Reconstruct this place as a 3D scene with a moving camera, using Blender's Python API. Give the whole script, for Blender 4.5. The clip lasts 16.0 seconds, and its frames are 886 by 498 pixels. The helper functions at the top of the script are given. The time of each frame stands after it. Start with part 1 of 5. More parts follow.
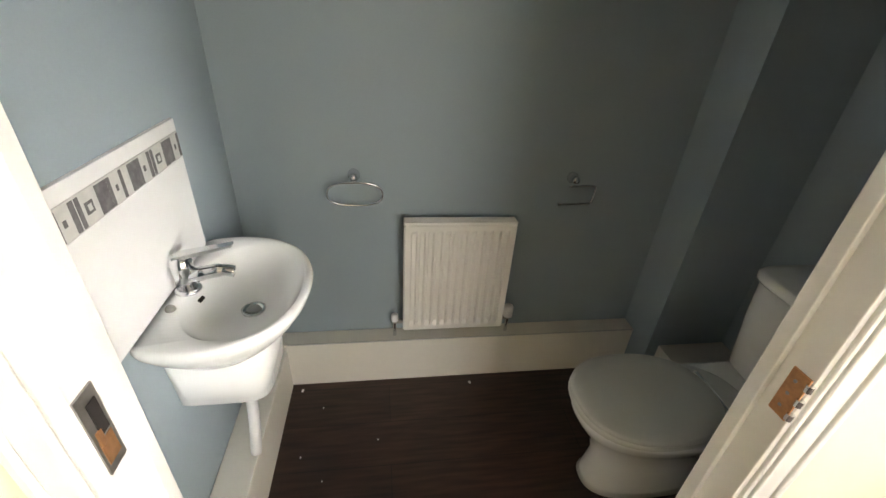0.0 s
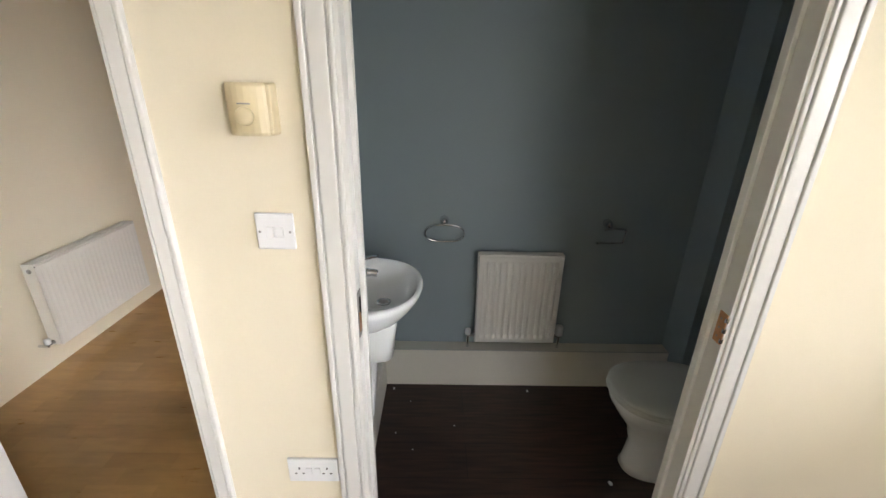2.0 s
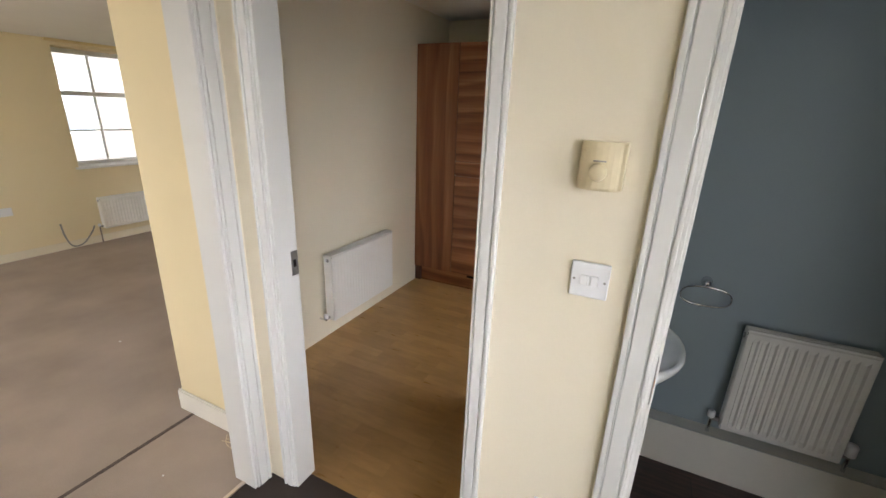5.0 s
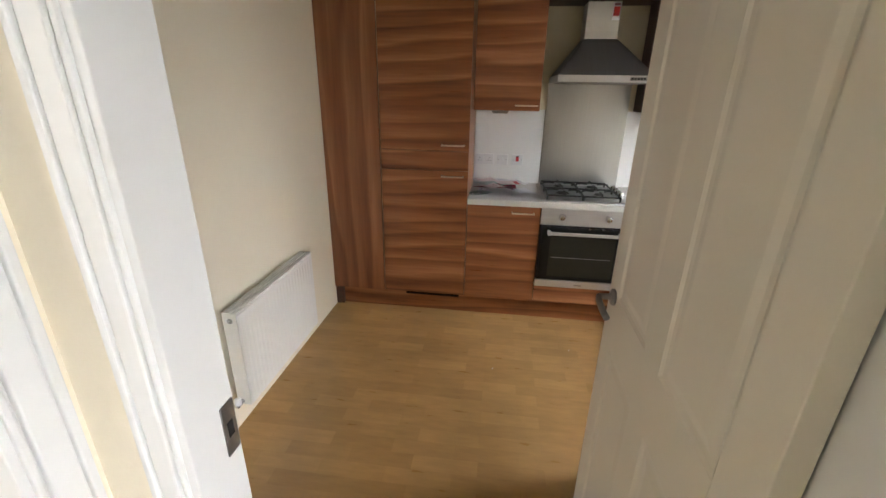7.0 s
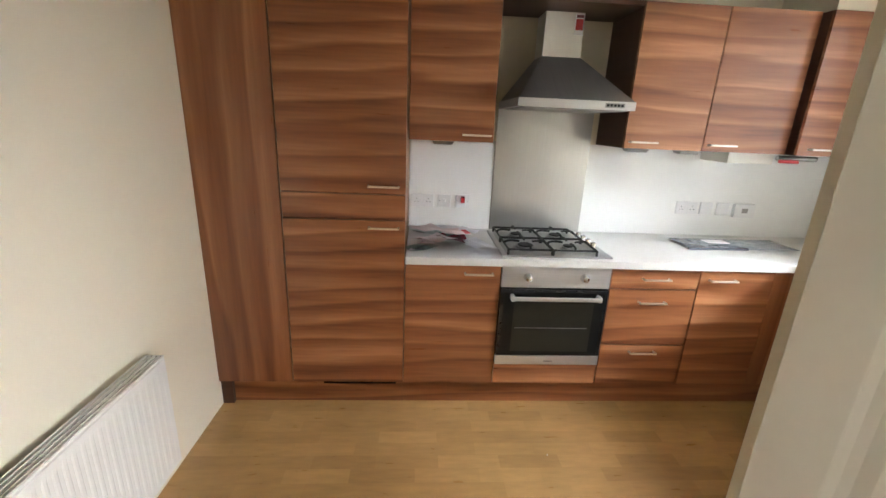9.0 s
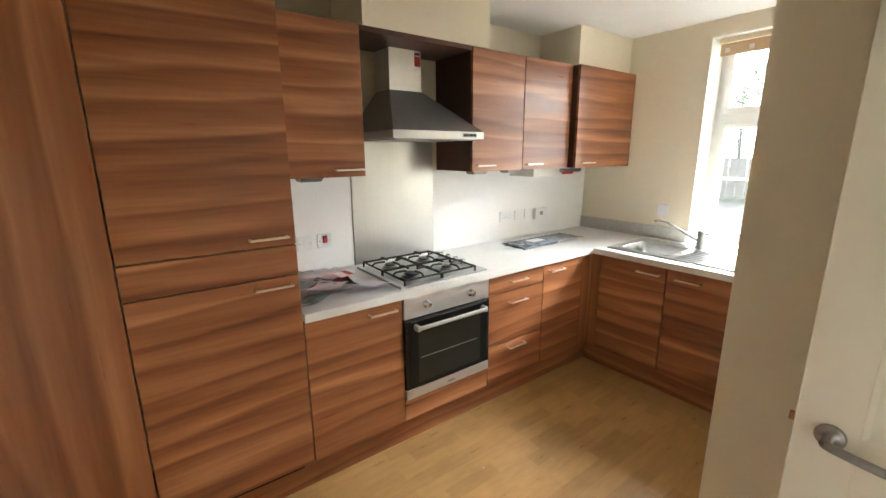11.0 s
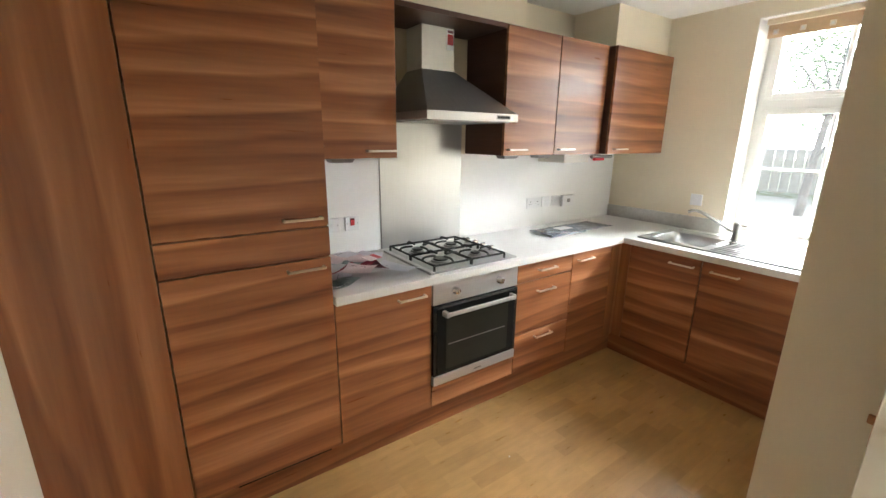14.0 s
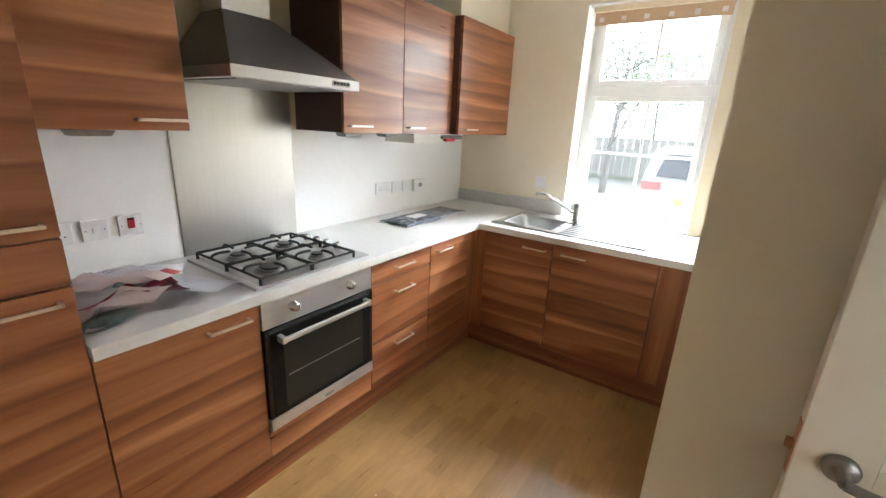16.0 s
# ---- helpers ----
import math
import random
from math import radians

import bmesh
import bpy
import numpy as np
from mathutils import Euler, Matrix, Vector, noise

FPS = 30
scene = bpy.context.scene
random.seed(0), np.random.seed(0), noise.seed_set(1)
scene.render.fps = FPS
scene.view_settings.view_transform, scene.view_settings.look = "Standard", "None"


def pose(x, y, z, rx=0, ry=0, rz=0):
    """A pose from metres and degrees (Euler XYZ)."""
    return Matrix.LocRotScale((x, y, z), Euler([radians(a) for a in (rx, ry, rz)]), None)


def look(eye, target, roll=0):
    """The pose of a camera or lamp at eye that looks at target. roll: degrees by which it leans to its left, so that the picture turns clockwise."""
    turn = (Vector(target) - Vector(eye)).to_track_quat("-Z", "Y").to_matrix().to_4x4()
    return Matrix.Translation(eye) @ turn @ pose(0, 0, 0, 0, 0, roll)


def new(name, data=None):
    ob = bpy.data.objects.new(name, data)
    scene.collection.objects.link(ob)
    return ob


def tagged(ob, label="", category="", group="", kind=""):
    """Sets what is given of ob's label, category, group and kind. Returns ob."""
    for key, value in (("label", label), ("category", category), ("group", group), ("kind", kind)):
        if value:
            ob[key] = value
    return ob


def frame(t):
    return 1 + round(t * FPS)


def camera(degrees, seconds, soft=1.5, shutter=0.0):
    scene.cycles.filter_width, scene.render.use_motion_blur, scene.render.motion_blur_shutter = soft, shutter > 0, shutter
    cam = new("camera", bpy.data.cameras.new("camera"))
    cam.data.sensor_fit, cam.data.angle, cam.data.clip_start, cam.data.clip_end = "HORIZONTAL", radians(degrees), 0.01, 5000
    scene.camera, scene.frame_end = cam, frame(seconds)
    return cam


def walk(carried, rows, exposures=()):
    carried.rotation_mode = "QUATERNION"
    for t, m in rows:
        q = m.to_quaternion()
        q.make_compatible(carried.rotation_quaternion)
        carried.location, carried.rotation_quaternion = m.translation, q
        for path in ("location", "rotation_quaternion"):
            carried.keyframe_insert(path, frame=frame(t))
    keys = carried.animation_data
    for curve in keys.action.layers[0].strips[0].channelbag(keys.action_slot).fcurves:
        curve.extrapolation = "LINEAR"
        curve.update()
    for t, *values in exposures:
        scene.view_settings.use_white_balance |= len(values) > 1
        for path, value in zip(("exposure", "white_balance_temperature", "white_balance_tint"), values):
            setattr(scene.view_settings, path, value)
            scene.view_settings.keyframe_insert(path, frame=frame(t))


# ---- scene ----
cam = camera(93.7, 16.0)
PATH = [
    (0, (2.386, 0.192, 1.504), (2.667, 1.896, 0.495), 3.8),
    (0.5, (2.373, 0.161, 1.511), (2.59, 1.908, 0.562), 3.3),
    (1, (2.355, 0.081, 1.535), (2.554, 1.893, 0.711), 3.3),
    (1.5, (2.308, -0.109, 1.573), (2.474, 1.732, 0.81), 2.6),
    (2, (2.254, -0.369, 1.601), (2.278, 1.49, 0.863), 1.2),
    (2.5, (2.246, -0.534, 1.626), (2.049, 1.341, 0.958), 1.3),
    (3, (2.305, -0.673, 1.636), (1.756, 1.155, 1.04), 1.9),
    (3.5, (2.333, -0.817, 1.664), (1.462, 0.886, 1.08), 2.5),
    (6, (1.526, -0.106, 1.61), (0.882, 1.668, 0.945), 1.8),
    (6.5, (1.333, -0.002, 1.594), (0.954, 1.842, 0.919), 1.0),
    (7, (1.206, 0.186, 1.596), (0.97, 2.041, 0.887), 1.0),
    (7.5, (1.108, 0.407, 1.572), (0.97, 2.283, 0.893), 1.6),
    (8, (1.032, 0.556, 1.574), (1.06, 2.438, 0.897), 1.4),
    (8.5, (1.029, 0.748, 1.567), (1.097, 2.642, 0.927), 1.5),
    (9, (1.076, 0.961, 1.572), (1.198, 2.871, 0.99), 2.5),
    (9.5, (1.031, 1.111, 1.559), (1.513, 2.978, 1.027), 2.2),
    (10, (0.817, 1.253, 1.59), (1.761, 2.947, 1.098), -0.7),
    (12.5, (0.374, 1.26, 1.594), (1.587, 2.788, 1.153), -0.3),
    (13, (0.386, 1.272, 1.591), (1.553, 2.829, 1.127), -0.3),
    (13.5, (0.399, 1.303, 1.585), (1.48, 2.91, 1.087), 0.1),
    (14, (0.441, 1.35, 1.576), (1.542, 2.938, 1.062), 0.6),
    (14.5, (0.482, 1.412, 1.57), (1.681, 2.927, 1.052), 0.8),
    (15, (0.526, 1.488, 1.553), (1.878, 2.869, 1.038), 1.0),
    (15.5, (0.596, 1.538, 1.55), (2.078, 2.769, 1.009), 1.9),
    (16, (0.72, 1.635, 1.544), (2.307, 2.707, 0.968), 2.7),
]
walk(cam, [(t, look(e, g, r)) for t, e, g, r in PATH],
     exposures=[(0, 3.12, 7100, 12), (1.5, 2.4, 6550, 13), (2.2, 2.3, 6400, 12), (3.5, 2.05, 6650, 14), (6, 2.0, 5900, 12), (7, 2.5, 6150, 11), (8, 2.75, 6200, 10), (9, 2.98, 6050, 10), (10, 3.1, 6300, 9), (12.5, 3.08, 6350, 9), (16, 3.0, 6000, 10)])

# ---- light ----
world = bpy.data.worlds.new("sky")
scene.world = world
world.use_nodes = True
wt = world.node_tree
sky = wt.nodes.new("ShaderNodeTexSky")
sky.sky_type = "NISHITA"
sky.sun_disc = False
sky.sun_elevation = radians(50)
sky.sun_rotation = radians(190)
sky.air_density, sky.dust_density, sky.ozone_density = 1.0, 3.0, 1.0
wt.links.new(sky.outputs[0], wt.nodes["Background"].inputs[0])
wt.nodes["Background"].inputs[1].default_value = 0.05


def sun_lamp(strength, elevation, azimuth, angle):
    data = bpy.data.lights.new("sun", "SUN")
    data.energy, data.angle, data.color = strength, radians(angle), (1.0, 0.96, 0.9)
    ob = new("sun", data)
    e, a = radians(elevation), radians(azimuth)
    ob.matrix_world = look((math.sin(a) * math.cos(e) * 20, math.cos(a) * math.cos(e) * 20, 20 * math.sin(e)), (0, 0, 0))
    return ob


def window_light(name, eye, target, width, height, power, color):
    data = bpy.data.lights.new(name, "AREA")
    data.shape, data.size, data.size_y, data.energy, data.color = "RECTANGLE", width, height, power, color
    ob = new(name, data)
    ob.matrix_world = look(eye, target)
    return ob


sun_lamp(0.5, 50, 190, 30)
DAY = (1.0, 0.97, 0.93)
window_light("hall_window_light", (3.55, -1.88, 1.35), (2.0, 0.6, 1.1), 1.0, 1.6, 3.3, DAY)
window_light("kitchen_high_sky_light", (10.8, 2.4, 7.0), (4.1, 2.2, 1.65), 12.5, 3.4, 2300, (0.97, 0.99, 1.0))
# added fill for the living room, out of view; no such source is known
window_light("living_fill_light", (-1.9, -2.9, 1.3), (-1.9, 3, 1.2), 1.8, 1.9, 14, DAY)


# ---- materials ----
def mat(name, color, rough=0.5, metal=0.0, var=0.08, scale=6.0, fine=60.0, bump=0.1, coat=0.0, random_amount=0.0, stretch=(1, 1, 1), spec=0.5, rv=0.03):
    """A surface with broad and fine variation of its colour, roughness and relief."""
    m = bpy.data.materials.new(name)
    m.use_nodes = True
    nt = m.node_tree
    b = nt.nodes["Principled BSDF"]
    tc = nt.nodes.new("ShaderNodeTexCoord")
    mp = nt.nodes.new("ShaderNodeMapping")
    mp.inputs["Scale"].default_value = stretch
    nt.links.new(tc.outputs["Object"], mp.inputs[0])
    n1 = nt.nodes.new("ShaderNodeTexNoise")
    n1.inputs["Scale"].default_value, n1.inputs["Detail"].default_value = scale, 4
    n2 = nt.nodes.new("ShaderNodeTexNoise")
    n2.inputs["Scale"].default_value, n2.inputs["Detail"].default_value = fine, 3
    for n in (n1, n2):
        nt.links.new(mp.outputs[0], n.inputs[0])
    add = nt.nodes.new("ShaderNodeMath")
    add.operation = "MULTIPLY_ADD"
    add.inputs[1].default_value = 0.4
    nt.links.new(n2.outputs[0], add.inputs[0])
    nt.links.new(n1.outputs[0], add.inputs[2])
    ramp = nt.nodes.new("ShaderNodeValToRGB")
    ramp.color_ramp.elements[0].position, ramp.color_ramp.elements[1].position = 0.4, 1.0
    ramp.color_ramp.elements[0].color = (*[c * (1 - var) for c in color], 1)
    ramp.color_ramp.elements[1].color = (*[min(1, c * (1 + var)) for c in color], 1)
    nt.links.new(add.outputs[0], ramp.inputs[0])
    out = ramp.outputs[0]
    if random_amount:
        info = nt.nodes.new("ShaderNodeObjectInfo")
        hsv = nt.nodes.new("ShaderNodeHueSaturation")
        mr = nt.nodes.new("ShaderNodeMapRange")
        mr.inputs[3].default_value, mr.inputs[4].default_value = 1 - random_amount, 1 + random_amount
        nt.links.new(info.outputs["Random"], mr.inputs[0])
        nt.links.new(mr.outputs[0], hsv.inputs["Value"])
        nt.links.new(out, hsv.inputs["Color"])
        out = hsv.outputs[0]
    nt.links.new(out, b.inputs["Base Color"])
    rr = nt.nodes.new("ShaderNodeMapRange")
    rr.inputs[3].default_value, rr.inputs[4].default_value = max(0.02, rough - rv), min(1, rough + rv)
    nt.links.new(n1.outputs[0], rr.inputs[0])
    nt.links.new(rr.outputs[0], b.inputs["Roughness"])
    b.inputs["Metallic"].default_value = metal
    b.inputs["Specular IOR Level"].default_value = spec
    b.inputs["Coat Weight"].default_value = coat
    if bump:
        bp = nt.nodes.new("ShaderNodeBump")
        bp.inputs["Strength"].default_value, bp.inputs["Distance"].default_value = bump, 0.002
        nt.links.new(n2.outputs[0], bp.inputs["Height"])
        nt.links.new(bp.outputs[0], b.inputs["Normal"])
    return m


def wood(name, colors, stretch, rough=0.30, bands=3.2, ramp_pos=(0.3, 0.48, 0.6, 0.75), across=(0, 0, 9), wave=(0.45, 0.45, 3.6)):
    """Streaky figured wood veneer; the streaks run along the axis with the smallest stretch."""
    m = bpy.data.materials.new(name)
    m.use_nodes = True
    nt = m.node_tree
    b = nt.nodes["Principled BSDF"]
    tc = nt.nodes.new("ShaderNodeTexCoord")
    info = nt.nodes.new("ShaderNodeObjectInfo")
    mul = nt.nodes.new("ShaderNodeVectorMath")
    mul.operation = "MULTIPLY_ADD"
    mul.inputs[1].default_value = (7.3, 5.1, 9.7)
    comb = nt.nodes.new("ShaderNodeCombineXYZ")
    for i in range(3):
        nt.links.new(info.outputs["Random"], comb.inputs[i])
    nt.links.new(comb.outputs[0], mul.inputs[0])
    nt.links.new(tc.outputs["Object"], mul.inputs[2])
    mp = nt.nodes.new("ShaderNodeMapping")
    mp.inputs["Scale"].default_value = stretch
    nt.links.new(mul.outputs[0], mp.inputs[0])
    broad = nt.nodes.new("ShaderNodeTexNoise")
    broad.inputs["Scale"].default_value, broad.inputs["Detail"].default_value, broad.inputs["Distortion"].default_value = bands, 4, 0.35
    broad.inputs["Roughness"].default_value = 0.5
    fine = nt.nodes.new("ShaderNodeTexNoise")
    fine.inputs["Scale"].default_value, fine.inputs["Detail"].default_value = bands * 7, 3
    for n in (broad, fine):
        nt.links.new(mp.outputs[0], n.inputs[0])
    def calc(op, x, y=0.0, z=0.0):
        n = nt.nodes.new("ShaderNodeMath")
        n.operation = op
        for k, v in enumerate((x, y, z)):
            if isinstance(v, (int, float)):
                n.inputs[k].default_value = v
            else:
                nt.links.new(v, n.inputs[k])
        return n.outputs[0]

    # figure: wavering growth bands, each pale on one edge and fading into the next one's dark line
    wm = nt.nodes.new("ShaderNodeMapping")
    wm.inputs["Scale"].default_value = wave
    nt.links.new(mul.outputs[0], wm.inputs[0])
    waver = nt.nodes.new("ShaderNodeTexNoise")
    waver.inputs["Scale"].default_value, waver.inputs["Detail"].default_value = 1.0, 2
    nt.links.new(wm.outputs[0], waver.inputs[0])
    dot = nt.nodes.new("ShaderNodeVectorMath")
    dot.operation = "DOT_PRODUCT"
    dot.inputs[1].default_value = across
    nt.links.new(mul.outputs[0], dot.inputs[0])
    phase = calc("FRACT", calc("MULTIPLY_ADD", waver.outputs[0], 3.0, dot.outputs["Value"]))
    saw = nt.nodes.new("ShaderNodeMapRange")
    saw.inputs[1].default_value, saw.inputs[2].default_value, saw.inputs[3].default_value, saw.inputs[4].default_value = 0.16, 1.0, 1.0, 0.0
    nt.links.new(phase, saw.inputs[0])
    edge = nt.nodes.new("ShaderNodeMapRange")
    edge.inputs[1].default_value, edge.inputs[2].default_value = 0.0, 0.16
    nt.links.new(phase, edge.inputs[0])
    bands_out = calc("MULTIPLY", calc("SUBTRACT", calc("MULTIPLY", saw.outputs[0], edge.outputs[0]), 0.5), calc("MULTIPLY", broad.outputs[0], 0.34))
    soft = calc("MULTIPLY_ADD", fine.outputs[0], 0.16, calc("MULTIPLY_ADD", broad.outputs[0], 0.56, 0.14))
    tone = calc("ADD", soft, bands_out)
    ramp = nt.nodes.new("ShaderNodeValToRGB")
    while len(ramp.color_ramp.elements) < len(colors):
        ramp.color_ramp.elements.new(0.5)
    for e, p, c in zip(ramp.color_ramp.elements, ramp_pos, colors):
        e.position, e.color = p, (*c, 1)
    nt.links.new(tone, ramp.inputs[0])
    nt.links.new(ramp.outputs[0], b.inputs["Base Color"])
    rr = nt.nodes.new("ShaderNodeMapRange")
    rr.inputs[3].default_value, rr.inputs[4].default_value = rough - 0.07, rough + 0.1
    nt.links.new(fine.outputs[0], rr.inputs[0])
    nt.links.new(rr.outputs[0], b.inputs["Roughness"])
    b.inputs["Specular IOR Level"].default_value = 0.6
    bp = nt.nodes.new("ShaderNodeBump")
    bp.inputs["Strength"].default_value, bp.inputs["Distance"].default_value = 0.12, 0.001
    nt.links.new(fine.outputs[0], bp.inputs["Height"])
    nt.links.new(bp.outputs[0], b.inputs["Normal"])
    return m


def plank_floor(name, colors, long, wide, turn, rough, mortar=0.002, contrast=0.6, grain=(3, 38, 1)):
    """A sheet floor printed or laid in strips, each with its own tone and grain."""
    m = bpy.data.materials.new(name)
    m.use_nodes = True
    nt = m.node_tree
    b = nt.nodes["Principled BSDF"]
    tc = nt.nodes.new("ShaderNodeTexCoord")
    mp = nt.nodes.new("ShaderNodeMapping")
    mp.inputs["Rotation"].default_value = (0, 0, radians(turn))
    nt.links.new(tc.outputs["Object"], mp.inputs[0])
    br = nt.nodes.new("ShaderNodeTexBrick")
    br.inputs["Scale"].default_value = 1.0
    br.inputs["Brick Width"].default_value, br.inputs["Row Height"].default_value = long, wide
    br.inputs["Mortar Size"].default_value, br.inputs["Mortar Smooth"].default_value, br.inputs["Bias"].default_value = mortar, 0.3, 0.0
    br.offset, br.offset_frequency = 0.37, 2
    br.inputs["Color1"].default_value, br.inputs["Color2"].default_value = (*colors[0], 1), (*colors[1], 1)
    br.inputs["Mortar"].default_value = (*colors[2], 1)
    nt.links.new(mp.outputs[0], br.inputs["Vector"])
    st = nt.nodes.new("ShaderNodeMapping")
    st.inputs["Scale"].default_value = grain
    nt.links.new(mp.outputs[0], st.inputs[0])
    gr = nt.nodes.new("ShaderNodeTexNoise")
    gr.inputs["Scale"].default_value, gr.inputs["Detail"].default_value = 1.6, 5
    nt.links.new(st.outputs[0], gr.inputs[0])
    big = nt.nodes.new("ShaderNodeTexNoise")
    big.inputs["Scale"].default_value, big.inputs["Detail"].default_value = 2.0, 2
    nt.links.new(tc.outputs["Object"], big.inputs[0])
    tone = br.outputs[0]
    for tex, amount in ((gr, contrast), (big, 0.22)):
        span = nt.nodes.new("ShaderNodeMapRange")
        span.clamp = False
        span.inputs[1].default_value, span.inputs[2].default_value = 0.2, 0.8
        span.inputs[3].default_value, span.inputs[4].default_value = 1 - amount, 1 + amount
        nt.links.new(tex.outputs[0], span.inputs[0])
        scale = nt.nodes.new("ShaderNodeVectorMath")
        scale.operation = "SCALE"
        nt.links.new(tone, scale.inputs[0])
        nt.links.new(span.outputs[0], scale.inputs["Scale"])
        tone = scale.outputs[0]
    nt.links.new(tone, b.inputs["Base Color"])
    rr = nt.nodes.new("ShaderNodeMapRange")
    rr.inputs[3].default_value, rr.inputs[4].default_value = rough - 0.06, rough + 0.08
    nt.links.new(gr.outputs[0], rr.inputs[0])
    nt.links.new(rr.outputs[0], b.inputs["Roughness"])
    bp = nt.nodes.new("ShaderNodeBump")
    bp.inputs["Strength"].default_value, bp.inputs["Distance"].default_value = 0.15, 0.001
    nt.links.new(gr.outputs[0], bp.inputs["Height"])
    nt.links.new(bp.outputs[0], b.inputs["Normal"])
    return m


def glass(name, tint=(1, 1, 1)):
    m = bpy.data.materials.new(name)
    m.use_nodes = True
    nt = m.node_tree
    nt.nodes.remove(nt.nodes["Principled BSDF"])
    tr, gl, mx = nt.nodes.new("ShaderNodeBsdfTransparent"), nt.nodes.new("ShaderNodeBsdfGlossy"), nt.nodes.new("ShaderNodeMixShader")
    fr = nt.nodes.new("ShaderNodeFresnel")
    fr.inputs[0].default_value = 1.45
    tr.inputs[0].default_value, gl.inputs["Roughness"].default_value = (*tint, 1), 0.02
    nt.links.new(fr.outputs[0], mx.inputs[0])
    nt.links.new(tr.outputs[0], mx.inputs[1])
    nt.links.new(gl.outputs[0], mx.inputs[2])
    # a thin translucent veil, added to stand in for outdoor glare
    haze, veil = nt.nodes.new("ShaderNodeBsdfTranslucent"), nt.nodes.new("ShaderNodeMixShader")
    haze.inputs[0].default_value, veil.inputs[0].default_value = (0.8, 0.8, 0.8, 1), 0.012
    nt.links.new(mx.outputs[0], veil.inputs[1])
    nt.links.new(haze.outputs[0], veil.inputs[2])
    nt.links.new(veil.outputs[0], nt.nodes["Material Output"].inputs[0])
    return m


CREAM = mat("cream_emulsion", (0.77, 0.695, 0.545), 0.75, var=0.03, scale=1.5, fine=180, bump=0.12)
# same cream paint, with the living room's yellow light mixed into its colour
LITCREAM = mat("yellow_lit_cream_emulsion", (0.78, 0.665, 0.425), 0.75, var=0.03, scale=1.5, fine=180, bump=0.12)
BLUE = mat("blue_grey_emulsion", (0.292, 0.352, 0.385), 0.6, var=0.05, scale=1.4, fine=180, bump=0.12)
CEIL = mat("white_ceiling_paint", (0.8, 0.78, 0.74), 0.85, var=0.03, scale=2, fine=150, bump=0.15)
GLOSS = mat("white_gloss_paint", (0.67, 0.66, 0.635), 0.3, var=0.0, scale=5, fine=40, bump=0.05, rv=0.0)
DOORPAINT = mat("off_white_door_paint", (0.68, 0.63, 0.53), 0.28, var=0.0, scale=2, fine=90, bump=0.08, rv=0.0)
BOXWHITE = mat("cream_white_gloss", (0.76, 0.73, 0.66), 0.35, var=0.04, scale=4, fine=60, bump=0.08)
CERAMIC = mat("white_ceramic", (0.85, 0.86, 0.86), 0.1, var=0.02, scale=3, fine=30, bump=0.0, coat=0.4)
SEATGREY = mat("pale_grey_plastic_seat", (0.60, 0.61, 0.58), 0.3, var=0.03, scale=4, bump=0.02)
CHROME = mat("chrome", (0.72, 0.73, 0.74), 0.1, 1.0, var=0.05, bump=0.0)
BRASS = mat("worn_copper_plated_steel", (0.52, 0.27, 0.13), 0.45, 0.8, var=0.25, scale=40, fine=150)
DULL = mat("dull_grey_metal", (0.32, 0.31, 0.30), 0.42, 0.9, var=0.2, scale=25, fine=120)
RADWHITE = mat("radiator_enamel", (0.76, 0.74, 0.69), 0.35, var=0.03, scale=3, fine=50, bump=0.04)
PLASTIC = mat("white_plastic", (0.76, 0.76, 0.77), 0.35, var=0.03, scale=10, fine=80, bump=0.03)
YELLOWED = mat("yellowed_plastic", (0.66, 0.56, 0.36), 0.4, var=0.06, scale=12, fine=90, bump=0.03)
WALNUT = ((0.130, 0.040, 0.015), (0.250, 0.090, 0.034), (0.335, 0.132, 0.054), (0.49, 0.225, 0.104))
WOODH = wood("walnut_across", WALNUT, (0.17, 0.17, 2.8), bands=3.4, ramp_pos=(0.34, 0.45, 0.55, 0.68))
WOODV = wood("walnut_upright", WALNUT, (2.8, 2.8, 0.16), bands=3.4, ramp_pos=(0.3, 0.45, 0.58, 0.74), across=(8, 8, 0), wave=(3.4, 3.4, 0.4))
WOODDARK = mat("walnut_carcass", (0.085, 0.036, 0.022), 0.45, var=0.25, scale=5, fine=40, stretch=(0.3, 0.3, 5))
GAP = mat("dark_gap", (0.012, 0.009, 0.008), 0.9, var=0.2)
WORKTOP = mat("pale_speckled_laminate", (0.68, 0.67, 0.645), 0.3, var=0.04, scale=40, fine=260, bump=0.05)
UPSTAND = mat("grey_laminate_upstand", (0.50, 0.49, 0.47), 0.35, var=0.1, scale=40, fine=260, bump=0.05)
SPLASHW = mat("white_gloss_splash_panel", (0.85, 0.85, 0.84), 0.22, var=0.02, scale=2, fine=60, bump=0.03)
STEEL = mat("brushed_steel", (0.54, 0.54, 0.53), 0.33, 1.0, var=0.04, scale=3, fine=30, bump=0.04, stretch=(40, 1, 1))
SINKSTEEL = mat("stainless_sink_steel", (0.50, 0.50, 0.49), 0.28, 1.0, var=0.05, scale=3, fine=40, bump=0.03)
TRAY = mat("hob_steel", (0.42, 0.42, 0.42), 0.3, 1.0, var=0.06, scale=3, fine=30, bump=0.05, stretch=(40, 1, 1))
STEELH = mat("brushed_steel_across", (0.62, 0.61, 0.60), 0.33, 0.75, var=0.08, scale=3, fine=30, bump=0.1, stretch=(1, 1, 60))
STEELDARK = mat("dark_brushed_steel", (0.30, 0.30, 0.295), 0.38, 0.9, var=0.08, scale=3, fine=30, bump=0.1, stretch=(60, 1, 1))
